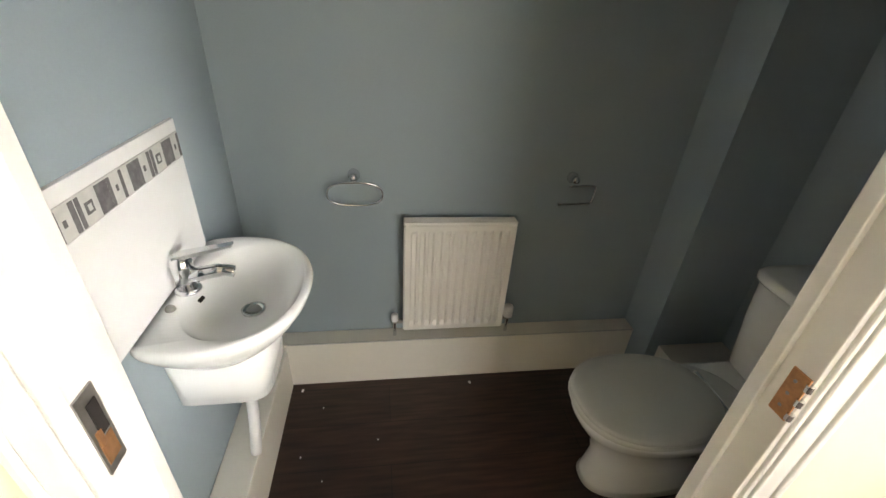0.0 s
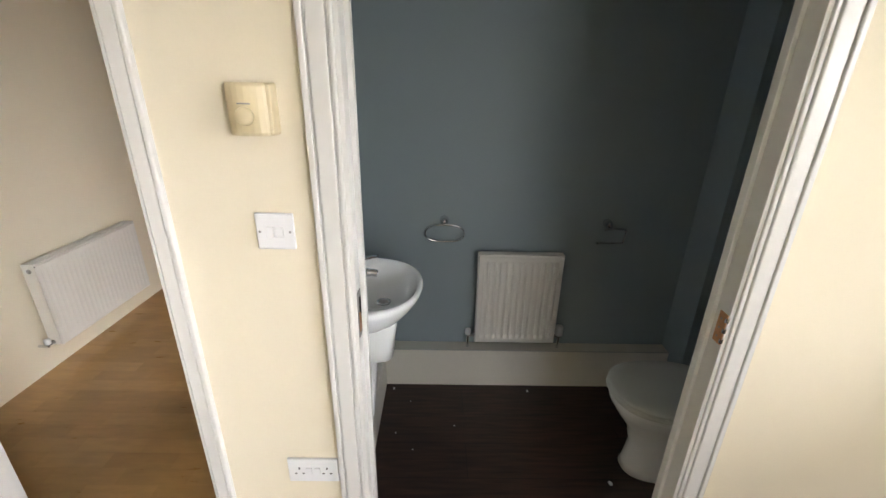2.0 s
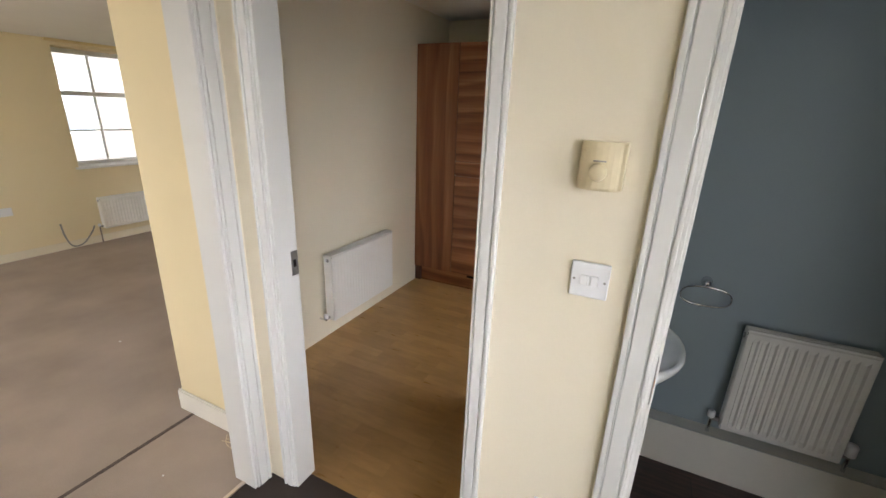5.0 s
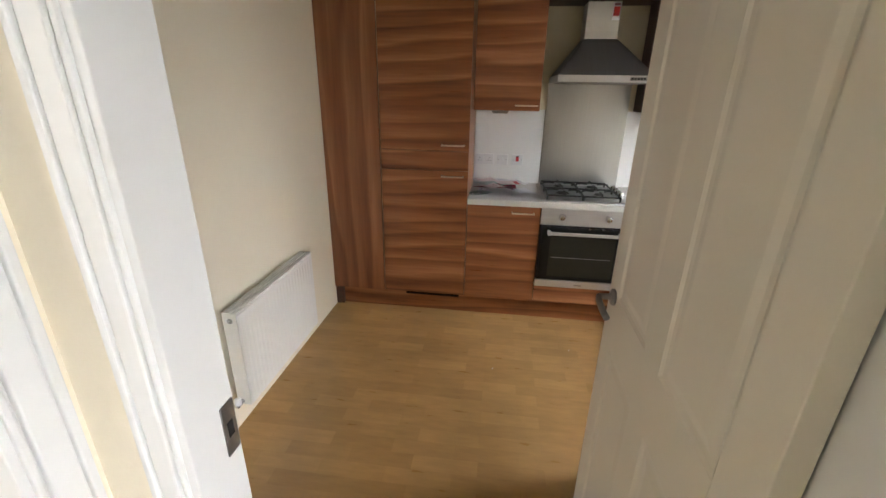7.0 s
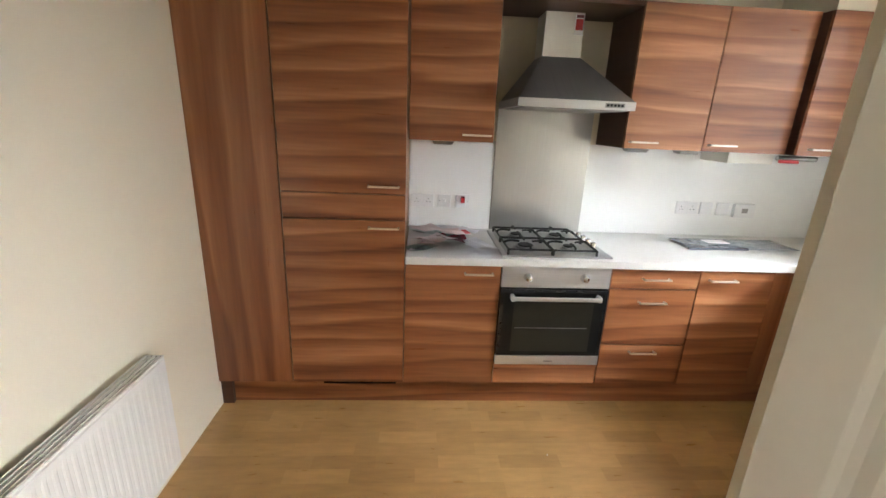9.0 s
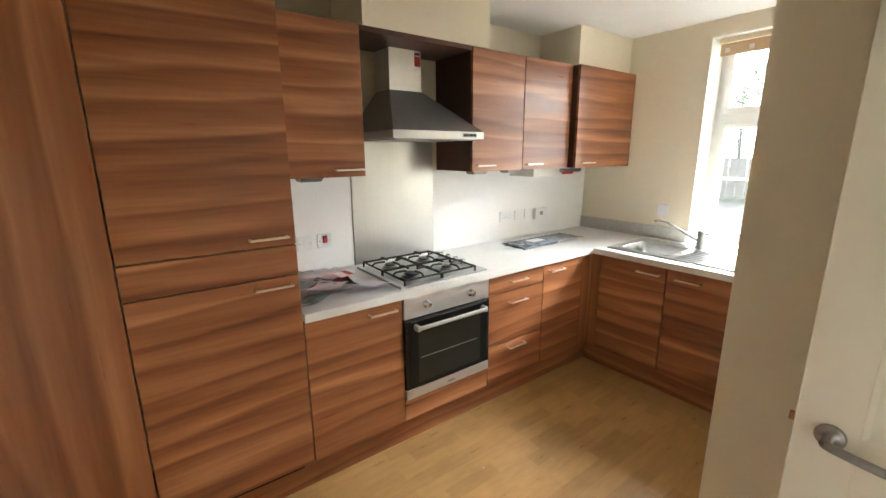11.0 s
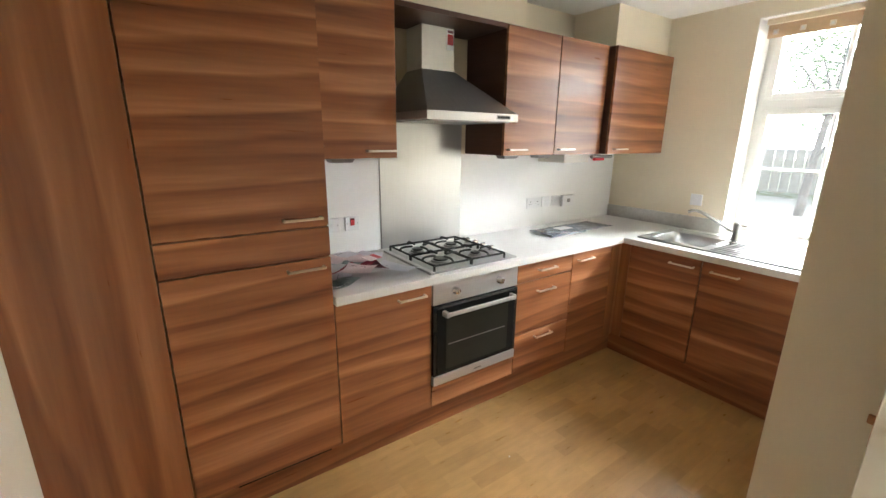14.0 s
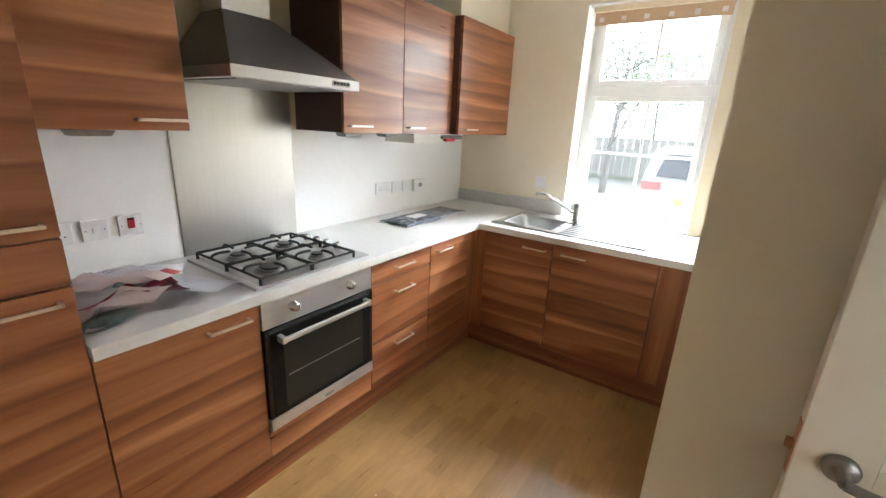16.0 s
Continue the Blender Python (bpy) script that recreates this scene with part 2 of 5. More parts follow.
HANDLE = mat("satin_nickel", (0.78, 0.70, 0.62), 0.35, 1.0, var=0.06, bump=0.02)
BLACK = mat("black_enamel", (0.015, 0.015, 0.016), 0.25, var=0.2, scale=20)
IRON = mat("cast_iron", (0.02, 0.02, 0.02), 0.5, var=0.3, scale=60, fine=200, bump=0.3)
OVENGLASS = mat("dark_oven_glass", (0.012, 0.012, 0.011), 0.08, var=0.1, bump=0.0, spec=0.13)
RED = mat("red_plastic", (0.55, 0.03, 0.04), 0.35, var=0.08)
PAPER = mat("printed_paper", (0.90, 0.89, 0.93), 0.75, var=0.06, scale=12, fine=90, bump=0.1, random_amount=0.12)
PAPERPINK = mat("pink_grey_paper", (0.86, 0.75, 0.745), 0.7, var=0.06, scale=18, fine=90)
PAPERDARK = mat("dark_printed_leaflet", (0.16, 0.06, 0.08), 0.5, var=0.6, scale=30, fine=120)
PAPERGREEN = mat("grey_green_leaflet", (0.52, 0.58, 0.56), 0.5, var=0.4, scale=30, fine=120)
INK = mat("grey_ink", (0.16, 0.20, 0.30), 0.7, var=0.1)
POLY = mat("clear_plastic_bag", (0.52, 0.57, 0.63), 0.12, var=0.2, scale=14, fine=60, bump=0.5, coat=0.5)
POLYDARK = mat("dark_manual_cover", (0.12, 0.135, 0.16), 0.2, var=0.6, scale=14, fine=60, bump=0.4)
BLIND = mat("peach_blind_fabric", (0.62, 0.44, 0.28), 0.8, var=0.06, scale=30, fine=400, bump=0.2)
BLINDROLL = mat("cream_blind_fabric", (0.74, 0.63, 0.45), 0.8, var=0.05, scale=30, fine=400, bump=0.2)
UPVC = mat("white_upvc", (0.80, 0.80, 0.78), 0.3, var=0.02, bump=0.02)
CLEARGLASS = glass("clear_window_glass")
# grey tint only dims the view out; shadowless panes admit daylight untinted
GLASS = glass("view_dimming_glass", (0.54, 0.56, 0.55))
CARPET = mat("beige_carpet", (0.42, 0.35, 0.30), 0.95, var=0.22, scale=2.0, fine=220, bump=0.6)
VINYL = plank_floor("oak_strip_vinyl", ((0.43, 0.258, 0.098), (0.345, 0.20, 0.072), (0.37, 0.217, 0.08)), 0.30, 0.082, 0, 0.29, mortar=0.001, contrast=0.13, grain=(5, 22, 1))
DARKFLOOR = plank_floor("dark_plank_floor", ((0.048, 0.025, 0.018), (0.036, 0.018, 0.013), (0.016, 0.010, 0.008)), 1.2, 0.19, 0, 0.33, contrast=0.8)
HALLMAT = mat("dark_brown_hall_floor", (0.038, 0.026, 0.021), 0.6, var=0.2, scale=5, fine=200, bump=0.4)
TILEWHITE = mat("white_glazed_tile", (0.78, 0.78, 0.78), 0.12, var=0.02, scale=3, bump=0.02, coat=0.3)
TILEGREY = mat("grey_glazed_tile", (0.15, 0.145, 0.15), 0.2, var=0.2, scale=60, bump=0.02)
TILEPALE = mat("pale_grey_glazed_tile", (0.52, 0.52, 0.50), 0.2, var=0.1, scale=40, bump=0.02)
CURTAIN = mat("pale_yellow_curtain", (0.72, 0.58, 0.30), 0.85, var=0.08, scale=8, fine=200, bump=0.2)
GRASS = mat("mown_grass", (0.10, 0.15, 0.04), 0.95, var=0.3, scale=0.8, fine=30, bump=0.8)
PAVING = mat("pale_concrete_paving", (0.32, 0.31, 0.285), 0.85, var=0.12, scale=1.0, fine=40, bump=0.3)
ASPHALT = mat("asphalt", (0.055, 0.055, 0.055), 0.9, var=0.2, scale=1.5, fine=80, bump=0.5)
BARK = mat("tree_bark", (0.11, 0.09, 0.075), 0.9, var=0.3, scale=12, fine=60, bump=0.8, stretch=(1, 1, 0.25))
LEAF = mat("tree_leaves", (0.09, 0.15, 0.045), 0.6, var=0.3, scale=3, fine=20, random_amount=0.2)
BRICK = mat("pale_brick", (0.30, 0.265, 0.235), 0.9, var=0.2, scale=4, fine=40, bump=0.4)
ROOF = mat("grey_roof_tiles", (0.12, 0.115, 0.11), 0.8, var=0.2, scale=6, fine=40, bump=0.5)
FENCEWOOD = mat("weathered_fence_timber", (0.58, 0.53, 0.46), 0.85, var=0.25, scale=8, fine=60, stretch=(4, 4, 0.5))
CARWHITE = mat("white_car_paint", (0.6, 0.61, 0.62), 0.15, var=0.02, bump=0.0, coat=0.6)
FARGLASS = mat("far_window_glass", (0.22, 0.24, 0.26), 0.1, var=0.1, bump=0.0)
CARGLASS = mat("dark_car_glass", (0.02, 0.025, 0.035), 0.05, var=0.1, bump=0.0, coat=0.5)
PLATE = mat("yellow_plate", (0.70, 0.55, 0.05), 0.4, var=0.03)
RUBBER = mat("black_rubber", (0.02, 0.02, 0.02), 0.7, var=0.2)


# ---- building helpers ----
BASE = {}


def thing(name, at, label, category, group="", rz=0, local=False):
    """An Empty at the base of a thing. Its parts are given in world places, or, if local, about the base."""
    ob = new(name)
    ob.empty_display_size = 0.05
    ob.matrix_world = pose(*at, 0, 0, rz)
    BASE[ob.name] = Vector((0, 0, 0)) if local else Vector(at)
    return tagged(ob, label, category, group)


def part(name, bm, material, parent, label="", smooth=False, kind=""):
    off = BASE[parent.name]
    bmesh.ops.translate(bm, verts=bm.verts, vec=-off)
    me = bpy.data.meshes.new(name)
    if smooth:
        for f in bm.faces:
            f.smooth = True
    bm.to_mesh(me)
    bm.free()
    me.materials.append(material)
    ob = new(name, me)
    ob.parent = parent
    BASE[ob.name] = off
    return tagged(ob, label, kind=kind)


def solid(name, bm, material, label, category="", group="", kind="", smooth=False):
    """A top-level mesh in world places."""
    me = bpy.data.meshes.new(name)
    if smooth:
        for f in bm.faces:
            f.smooth = True
    bm.to_mesh(me)
    bm.free()
    me.materials.append(material)
    ob = new(name, me)
    BASE[ob.name] = Vector((0, 0, 0))
    return tagged(ob, label, category, group, kind)


def box(a, b, bevel=0.0, bm=None, segments=2):
    bm = bm or bmesh.new()
    a, b = Vector(a), Vector(b)
    c, s = (a + b) / 2, b - a
    made = bmesh.ops.create_cube(bm, size=1, matrix=Matrix.Translation(c) @ Matrix.Diagonal((abs(s.x), abs(s.y), abs(s.z), 1)))["verts"]
    if bevel:
        edges = list({e for v in made for e in v.link_edges})
        bmesh.ops.bevel(bm, geom=edges, offset=bevel, segments=segments, affect="EDGES", profile=0.5)
    return bm


def cyl(a, b, r, seg=20, bm=None, r2=None):
    bm = bm or bmesh.new()
    a, b = Vector(a), Vector(b)
    m = Matrix.Translation((a + b) / 2) @ (b - a).to_track_quat("Z", "Y").to_matrix().to_4x4()
    bmesh.ops.create_cone(bm, cap_ends=True, segments=seg, radius1=r, radius2=r if r2 is None else r2, depth=(b - a).length, matrix=m)
    return bm


def tube(points, r, seg=10, bm=None, closed=False):
    """A round bar along a line of points."""
    bm = bm or bmesh.new()
    pts = [Vector(p) for p in points]
    n = len(pts)
    rings = []
    up = None
    for i, p in enumerate(pts):
        d = (pts[(i + 1) % n] - pts[i - 1]) if closed else (pts[min(i + 1, n - 1)] - pts[max(i - 1, 0)])
        d.normalize()
        if up is None:
            up = d.orthogonal().normalized()
        else:
            up = (up - d * up.dot(d)).normalized()
        side = d.cross(up)
        rad = r[i] if isinstance(r, (list, tuple)) else r
        rings.append([bm.verts.new(p + rad * (math.cos(2 * math.pi * k / seg) * up + math.sin(2 * math.pi * k / seg) * side)) for k in range(seg)])
    for i in range(n if closed else n - 1):
        a, b = rings[i], rings[(i + 1) % n]
        for k in range(seg):
            bm.faces.new((a[k], a[(k + 1) % seg], b[(k + 1) % seg], b[k]))
    if not closed:
        bm.faces.new(rings[0][::-1])
        bm.faces.new(rings[-1])
    return bm


def smooth_line(points, steps=6):
    """A Catmull-Rom line through the points."""
    p = [Vector(q) for q in points]
    p = [2 * p[0] - p[1]] + p + [2 * p[-1] - p[-2]]
    out = []
    for i in range(1, len(p) - 2):
        for k in range(steps):
            t = k / steps
            a, b, c, d = p[i - 1], p[i], p[i + 1], p[i + 2]
            out.append(0.5 * (2 * b + (c - a) * t + (2 * a - 5 * b + 4 * c - d) * t * t + (3 * b - a - 3 * c + d) * t ** 3))
    out.append(p[-2])
    return out


def loft(rings, bm=None, cap_first=True, cap_last=True):
    """Skins over rings of equally many points."""
    bm = bm or bmesh.new()
    made = [[bm.verts.new(p) for p in ring] for ring in rings]
    n = len(made[0])
    for a, b in zip(made, made[1:]):
        for k in range(n):
            bm.faces.new((a[k], a[(k + 1) % n], b[(k + 1) % n], b[k]))
    if cap_first:
        bm.faces.new(made[0][::-1])
    if cap_last:
        bm.faces.new(made[-1])
    bmesh.ops.recalc_face_normals(bm, faces=bm.faces)
    return bm


def oval(cx, cy, z, rx, ry, power=2.0, n=40, flat=None, stretch=0.0):
    """A superellipse ring; flat cuts it off at that x; stretch lengthens the far half."""
    out = []
    for k in range(n):
        t = 2 * math.pi * k / n
        c, s = math.cos(t), math.sin(t)
        x = cx + rx * math.copysign(abs(c) ** (2 / power), c) * (1 + (stretch if c > 0 else 0))
        y = cy + ry * math.copysign(abs(s) ** (2 / power), s)
        if flat is not None:
            x = max(x, flat)
        out.append((x, y, z))
    return out


def spin(profile, at, axis="Z", seg=24, bm=None):
    """A turned shape from (radius, height) pairs."""
    rings = []
    for r, h in profile:
        ring = []
        for k in range(seg):
            t = 2 * math.pi * k / seg
            p = (r * math.cos(t), r * math.sin(t), h)
            p = {"Z": p, "X": (p[2], p[0], p[1]), "Y": (p[1], p[2], p[0])}[axis]
            ring.append(Vector(p) + Vector(at))
        rings.append(ring)
    return loft(rings, bm)


# ---- the building ----
H = 2.47            # ceiling of kitchen, hall and cloakroom
KX, KY = 3.86, 3.62  # window wall and unit wall of the kitchen
HY = 0.53           # hall face of the door wall
HEAD = 2.03


def wall(name, boxes, material, label):
    bm = bmesh.new()
    for a, b in boxes:
        box(a, b, bm=bm)
    return solid(name, bm, material, label, "wall", kind="structure")


def slab(name, a, b, material, label, category):
    return solid(name, box(a, b), material, label, category, kind="structure")


bm = box((0, 0.68, -0.12), (1.81, KY, 0))
box((1.81, 1.655, -0.12), (KX, KY, 0), bm=bm)
solid("floor_kitchen", bm, VINYL, "oak strip effect vinyl kitchen floor", "floor", kind="structure")
slab("floor_hall", (0.55, -1.9, -0.12), (4.4, 0.58, 0), HALLMAT, "dark brown hall floor with small debris", "floor")
slab("floor_kitchen_threshold", (0.60, 0.58, -0.12), (1.75, 0.68, 0), HALLMAT, "dark brown floor in the kitchen doorway", "floor")
slab("floor_cloakroom", (1.83, 0.58, -0.12), (4.0, 1.65, 0), DARKFLOOR, "dark wood plank cloakroom floor", "floor")
bm = box((-4.0, -3.1, -0.12), (0.55, 0.69, 0.004))
box((-4.0, 0.69, -0.12), (-0.155, 3.9, 0.004), bm=bm)
solid("floor_living_room", bm, CARPET, "worn beige living room carpet", "floor", kind="structure")
slab("ceiling_kitchen", (-0.15, 0.55, H), (KX + 0.3, KY + 0.1, H + 0.1), CEIL, "white painted kitchen ceiling", "ceiling")
slab("ceiling_hall", (0.50, -1.9, H), (4.4, 0.55, H + 0.1), CEIL, "white painted hall ceiling", "ceiling")
slab("ceiling_living_room", (-4.1, -3.1, 2.215), (0.50, 0.69, H + 0.1), CEIL, "white painted living room ceiling", "ceiling")
slab("ceiling_living_room_far", (-4.1, 0.69, 2.215), (-0.15, 3.9, H + 0.1), CEIL, "white painted living room ceiling", "ceiling")

# door wall: hall side cream, cloakroom side blue
wall("wall_doors", [((0.62, 0.60, 0), (0.757, 0.70, H)), ((0.757, HY, HEAD), (1.64, 0.70, H)), ((1.64, HY, 0), (2.03, 0.575, H)),
                    ((1.64, 0.575, 0), (1.83, 0.70, H)), ((0.62, HY, HEAD + 0.06), (0.757, 0.60, H)), ((2.03, HY, HEAD), (3.012, 0.575, H)), ((3.012, HY, 0), (4.4, 0.575, H))], CREAM, "cream painted hall wall with two doorways")
wall("wall_cloakroom_front", [((1.83, 0.575, 0), (2.03, 0.605, H)), ((2.03, 0.575, HEAD), (3.012, 0.605, H)), ((3.012, 0.575, 0), (3.92, 0.605, H))], BLUE, "blue grey painted cloakroom wall round the doorway")
wall("wall_cloakroom_side", [((1.79, 0.70, 0), (1.83, 1.665, H))], CREAM, "cream painted kitchen side of the cloakroom wall")
wall("wall_cloakroom_basin", [((1.83, 0.605, 0), (1.865, 1.64, H))], BLUE, "blue grey painted wall behind the basin")
wall("wall_cloakroom_back", [((1.83, 1.64, 0), (3.92, 1.652, H))], BLUE, "blue grey painted wall behind the radiator")
wall("wall_cloakroom_kitchen", [((1.83, 1.652, 0), (KX + 0.3, 1.668, H))], CREAM, "cream painted kitchen wall behind the cloakroom")
wall("wall_cloakroom_cistern", [((3.92, 0.60, 0), (4.0, 1.652, H))], BLUE, "blue grey painted wall behind the cistern")
wall("pipe_boxing", [((3.55, 1.44, 0), (3.92, 1.64, H))], BLUE, "blue grey painted boxed-in soil pipe")
wall("ceiling_cloakroom", [((1.83, 0.6, H), (4.0, 1.7, H + 0.1))], CEIL, "white painted cloakroom ceiling")
wall("wall_living_door", [((0.50, 0.528, 0), (0.62, 0.69, H)), ((0.50, -0.298, HEAD + 0.02), (0.62, 0.528, H)), ((0.50, -1.9, 0), (0.62, -0.298, H))], CREAM, "cream painted hall wall with the living room opening")
wall("wall_return", [((-0.155, 0.69, 0), (0.62, 0.72, H))], LITCREAM, "cream painted return wall beside the living room opening")
wall("wall_kitchen_west", [((-0.155, 0.72, 0), (0.0, KY, H))], CREAM, "cream painted kitchen wall with a radiator")
wall("wall_kitchen_north", [((-0.155, KY, 0), (KX + 0.3, KY + 0.12, H))], CREAM, "cream painted wall behind the kitchen units")
WY0, WY1, WZ0, WZ1 = 1.80, 2.66, 0.905, 2.36
wall("wall_kitchen_east", [((KX, 1.668, 0), (KX + 0.3, WY0, H)), ((KX, WY1, 0), (KX + 0.3, KY, H)), ((KX, WY0, 0), (KX + 0.3, WY1, WZ0)), ((KX, WY0, WZ1), (KX + 0.3, WY1, H))], CREAM, "cream painted kitchen wall with a deep window")
LY0, LY1, LZ0, LZ1 = 2.0, 2.83, 0.885, 2.15
wall("wall_living_west", [((-4.1, -3.1, 0), (-3.8, LY0, 2.3)), ((-4.1, LY1, 0), (-3.8, 3.9, 2.3)), ((-4.1, LY0, 0), (-3.8, LY1, LZ0)), ((-4.1, LY0, LZ1), (-3.8, LY1, 2.3))], LITCREAM, "cream painted living room wall with a window")
wall("wall_living_north", [((-3.8, 3.8, 0), (-0.155, 3.9, 2.3))], LITCREAM, "cream painted living room end wall")
# opening invented out of sight to let the living room fill through
wall("wall_living_south", [((-3.8, -3.1, 0), (-2.9, -3.0, 2.3)), ((-0.9, -3.1, 0), (0.62, -3.0, H)), ((-2.9, -3.1, 2.15), (-0.9, -3.0, 2.3)), ((-2.9, -3.1, 0), (-0.9, -3.0, 0.3))], LITCREAM, "cream painted living room wall with an added unseen opening")
wall("wall_living_side", [((0.50, -3.0, 0), (0.62, -1.9, H))], CREAM, "cream painted living room wall")
wall("wall_hall_south", [((0.62, -1.9, 0), (3.0, -1.8, H)), ((4.1, -1.9, 0), (4.4, -1.8, H)), ((3.0, -1.9, 2.15), (4.1, -1.8, H)), ((3.0, -1.9, 0), (4.1, -1.8, 0.5))], CREAM, "cream painted hall wall with a window")
wall("wall_hall_east", [((4.3, -1.8, 0), (4.4, -1.0, H)), ((4.3, -0.4, 0), (4.4, HY, H)), ((4.3, -1.0, 2.05), (4.4, -0.4, H)), ((4.3, -1.0, 0), (4.4, -0.4, 1.0))], CREAM, "cream painted hall end wall with a window")
# boxed-in duct above the units
wall("duct_boxing", [((1.49, 3.25, 2.20), (2.32, KY, H)), ((3.19, 3.25, 2.20), (KX, KY, H))], CREAM, "cream painted boxing above the wall units")


def architrave(name, axis, at, out, lo, hi, head, width=0.07, thick=0.018, lo_at=None):
    """A moulded door surround: two jamb mouldings and a head, stepped in profile."""
    root = new(name)
    BASE[root.name] = Vector((0, 0, 0))
    tagged(root, "white gloss moulded architrave round a doorway", "architrave", kind="structure")

    def moulding(u0, u1, z0, z1, upright, at=at):
        bm = bmesh.new()
        cuts = (0, 0.14, 0.20, 0.74, 0.80, 1.0)
        for k, d in enumerate((thick * 0.62, thick * 0.4, thick * 0.8, thick * 0.6, thick)):
            if upright:
                a, b = u0 + (u1 - u0) * cuts[k], u0 + (u1 - u0) * cuts[k + 1]
                za, zb = z0, z1
            else:
                a, b = u0, u1
                za, zb = z0 + (z1 - z0) * cuts[k], z0 + (z1 - z0) * cuts[k + 1]
            w0, w1 = sorted((at, at + out * d))
            p, q = ((a, w0, za), (b, w1, zb)) if axis == "x" else ((w0, a, za), (w1, b, zb))
            p, q = [min(i, j) for i, j in zip(p, q)], [max(i, j) for i, j in zip(p, q)]
            box(p, q, bevel=0.003, bm=bm)
        return bm

    part("jamb_moulding", moulding(lo, lo - width, 0, head + width, True, at if lo_at is None else lo_at), GLOSS, root)
    part("jamb_moulding", moulding(hi, hi + width, 0, head + width, True), GLOSS, root)
    part("head_moulding", moulding(lo, hi, head, head + width, False), GLOSS, root)
    return root


def lining(name, axis, lo, hi, w0, w1, head, thick=0.028, stop=None, lo_w0=None):
    """The boards that line a doorway, with a door stop."""
    root = new(name)
    BASE[root.name] = Vector((0, 0, 0))
    tagged(root, "white gloss timber door lining with chipped paint", "door frame", kind="structure")

    def b(u0, u1, v0, v1, z0, z1):
        return box((u0, v0, z0), (u1, v1, z1), 0.002) if axis == "x" else box((v0, u0, z0), (v1, u1, z1), 0.002)
    part("jamb", b(lo - 0.002, lo + thick, w0 if lo_w0 is None else lo_w0, w1, 0, head), GLOSS, root)
    part("jamb", b(hi - thick, hi + 0.002, w0, w1, 0, head), GLOSS, root)
    part("head", b(lo + thick, hi - thick, w0, w1, head - thick, head + 0.002), GLOSS, root)
    if stop:
        s0, s1 = stop
        part("stop", b(lo + thick, lo + thick + 0.012, s0, s1, 0, head - thick), GLOSS, root)
        part("stop", b(hi - thick - 0.012, hi - thick, s0, s1, 0, head - thick), GLOSS, root)
    return root


lining("door_frame_kitchen", "x", 0.757, 1.64, HY - 0.004, 0.704, HEAD, lo_w0=0.596)
lining("door_frame_cloakroom", "x", 2.03, 3.012, HY - 0.004, 0.609, HEAD, stop=(0.575, 0.600))
lining("door_frame_living", "y", -0.298, 0.528, 0.496, 0.624, HEAD + 0.02)
architrave("trim_kitchen_door", "x", HY, -1, 0.772, 1.598, HEAD - 0.01, width=0.057, lo_at=0.60)
architrave("trim_cloakroom_door", "x", HY, -1, 2.048, 2.994, HEAD - 0.01)
architrave("trim_living_door", "y", 0.62, 1, -0.285, 0.512, HEAD + 0.01)


def skirting(name, runs, material, height=0.10, label="white gloss skirting board"):
    bm = bmesh.new()
    for (x0, y0), (x1, y1) in runs:
        box((x0, y0, 0.0), (x1, y1, height - 0.012), bm=bm)
        dx, dy = abs(x1 - x0), abs(y1 - y0)
        i = 0.004
        box((x0 + (i if dx < dy else 0), y0 + (i if dy < dx else 0), height - 0.012), (x1 - (i if dx < dy else 0), y1 - (i if dy < dx else 0), height), 0.002, bm=bm)
    return solid(name, bm, material, label, "skirting", kind="structure")


skirting("baseboard_hall", [((1.672, HY - 0.015), (1.975, HY)), ((3.07, HY - 0.015), (4.3, HY))], CREAM, label="cream painted skirting board")
skirting("baseboard_return", [((-0.17, 0.675), (0.495, 0.69)), ((-0.17, 0.69), (-0.155, 3.8))], BOXWHITE, 0.13)
skirting("baseboard_living", [((-3.8, -3.0), (-3.785, 3.8))], CREAM, 0.09, "cream painted skirting board")


# ---- kitchen ----
FY = 3.0    # front of the back run of units
FX = 3.15   # front of the sink run
UY = 3.243  # front of the wall units


def bow_handle(parent, c, axis, out, length=0.145):
    """A square bow handle with two feet, standing off a front."""
    c, out = Vector(c), Vector(out)
    al = Vector((1, 0, 0)) if axis == "x" else Vector((0, 1, 0))
    bm = bmesh.new()

    def bar(p, q, r):
        lo = Vector([min(i, j) for i, j in zip(p, q)]) - Vector(r)
        hi = Vector([max(i, j) for i, j in zip(p, q)]) + Vector(r)
        box(lo, hi, 0.0015, bm=bm)
    r = (0.0045, 0.0045, 0.005)
    bar(c + out * 0.027 - al * length / 2, c + out * 0.027 + al * length / 2, r)
    for s in (-1, 1):
        bar(c + al * s * (length / 2), c + al * s * (length / 2) + out * 0.027, r)
    return part("handle", bm, HANDLE, parent, "satin metal bow handle")


def front(parent, name, x0, x1, z0, z1, y=FY, material=None, handle=None, thick=0.018, swap=None):
    """A unit front facing -y, or -x where swap names the x of its face; handle is its centre along and up."""
    g = 0.002
    if swap is None:
        bm = box((x0 + g, y, z0 + g), (x1 - g, y + thick, z1 - g), 0.0012)
    else:
        bm = box((swap, x0 + g, z0 + g), (swap + thick, x1 - g, z1 - g), 0.0012)
    p = part(name, bm, material or WOODH, parent)
    if handle:
        h, z = handle
        if swap is None:
            bow_handle(p, (h, y, z), "x", (0, -1, 0))
        else:
            bow_handle(p, (swap, h, z), "y", (-1, 0, 0))
    return p


def carcass(parent, a, b, material=None):
    return part("body", box(a, b), material or WOODDARK, parent)


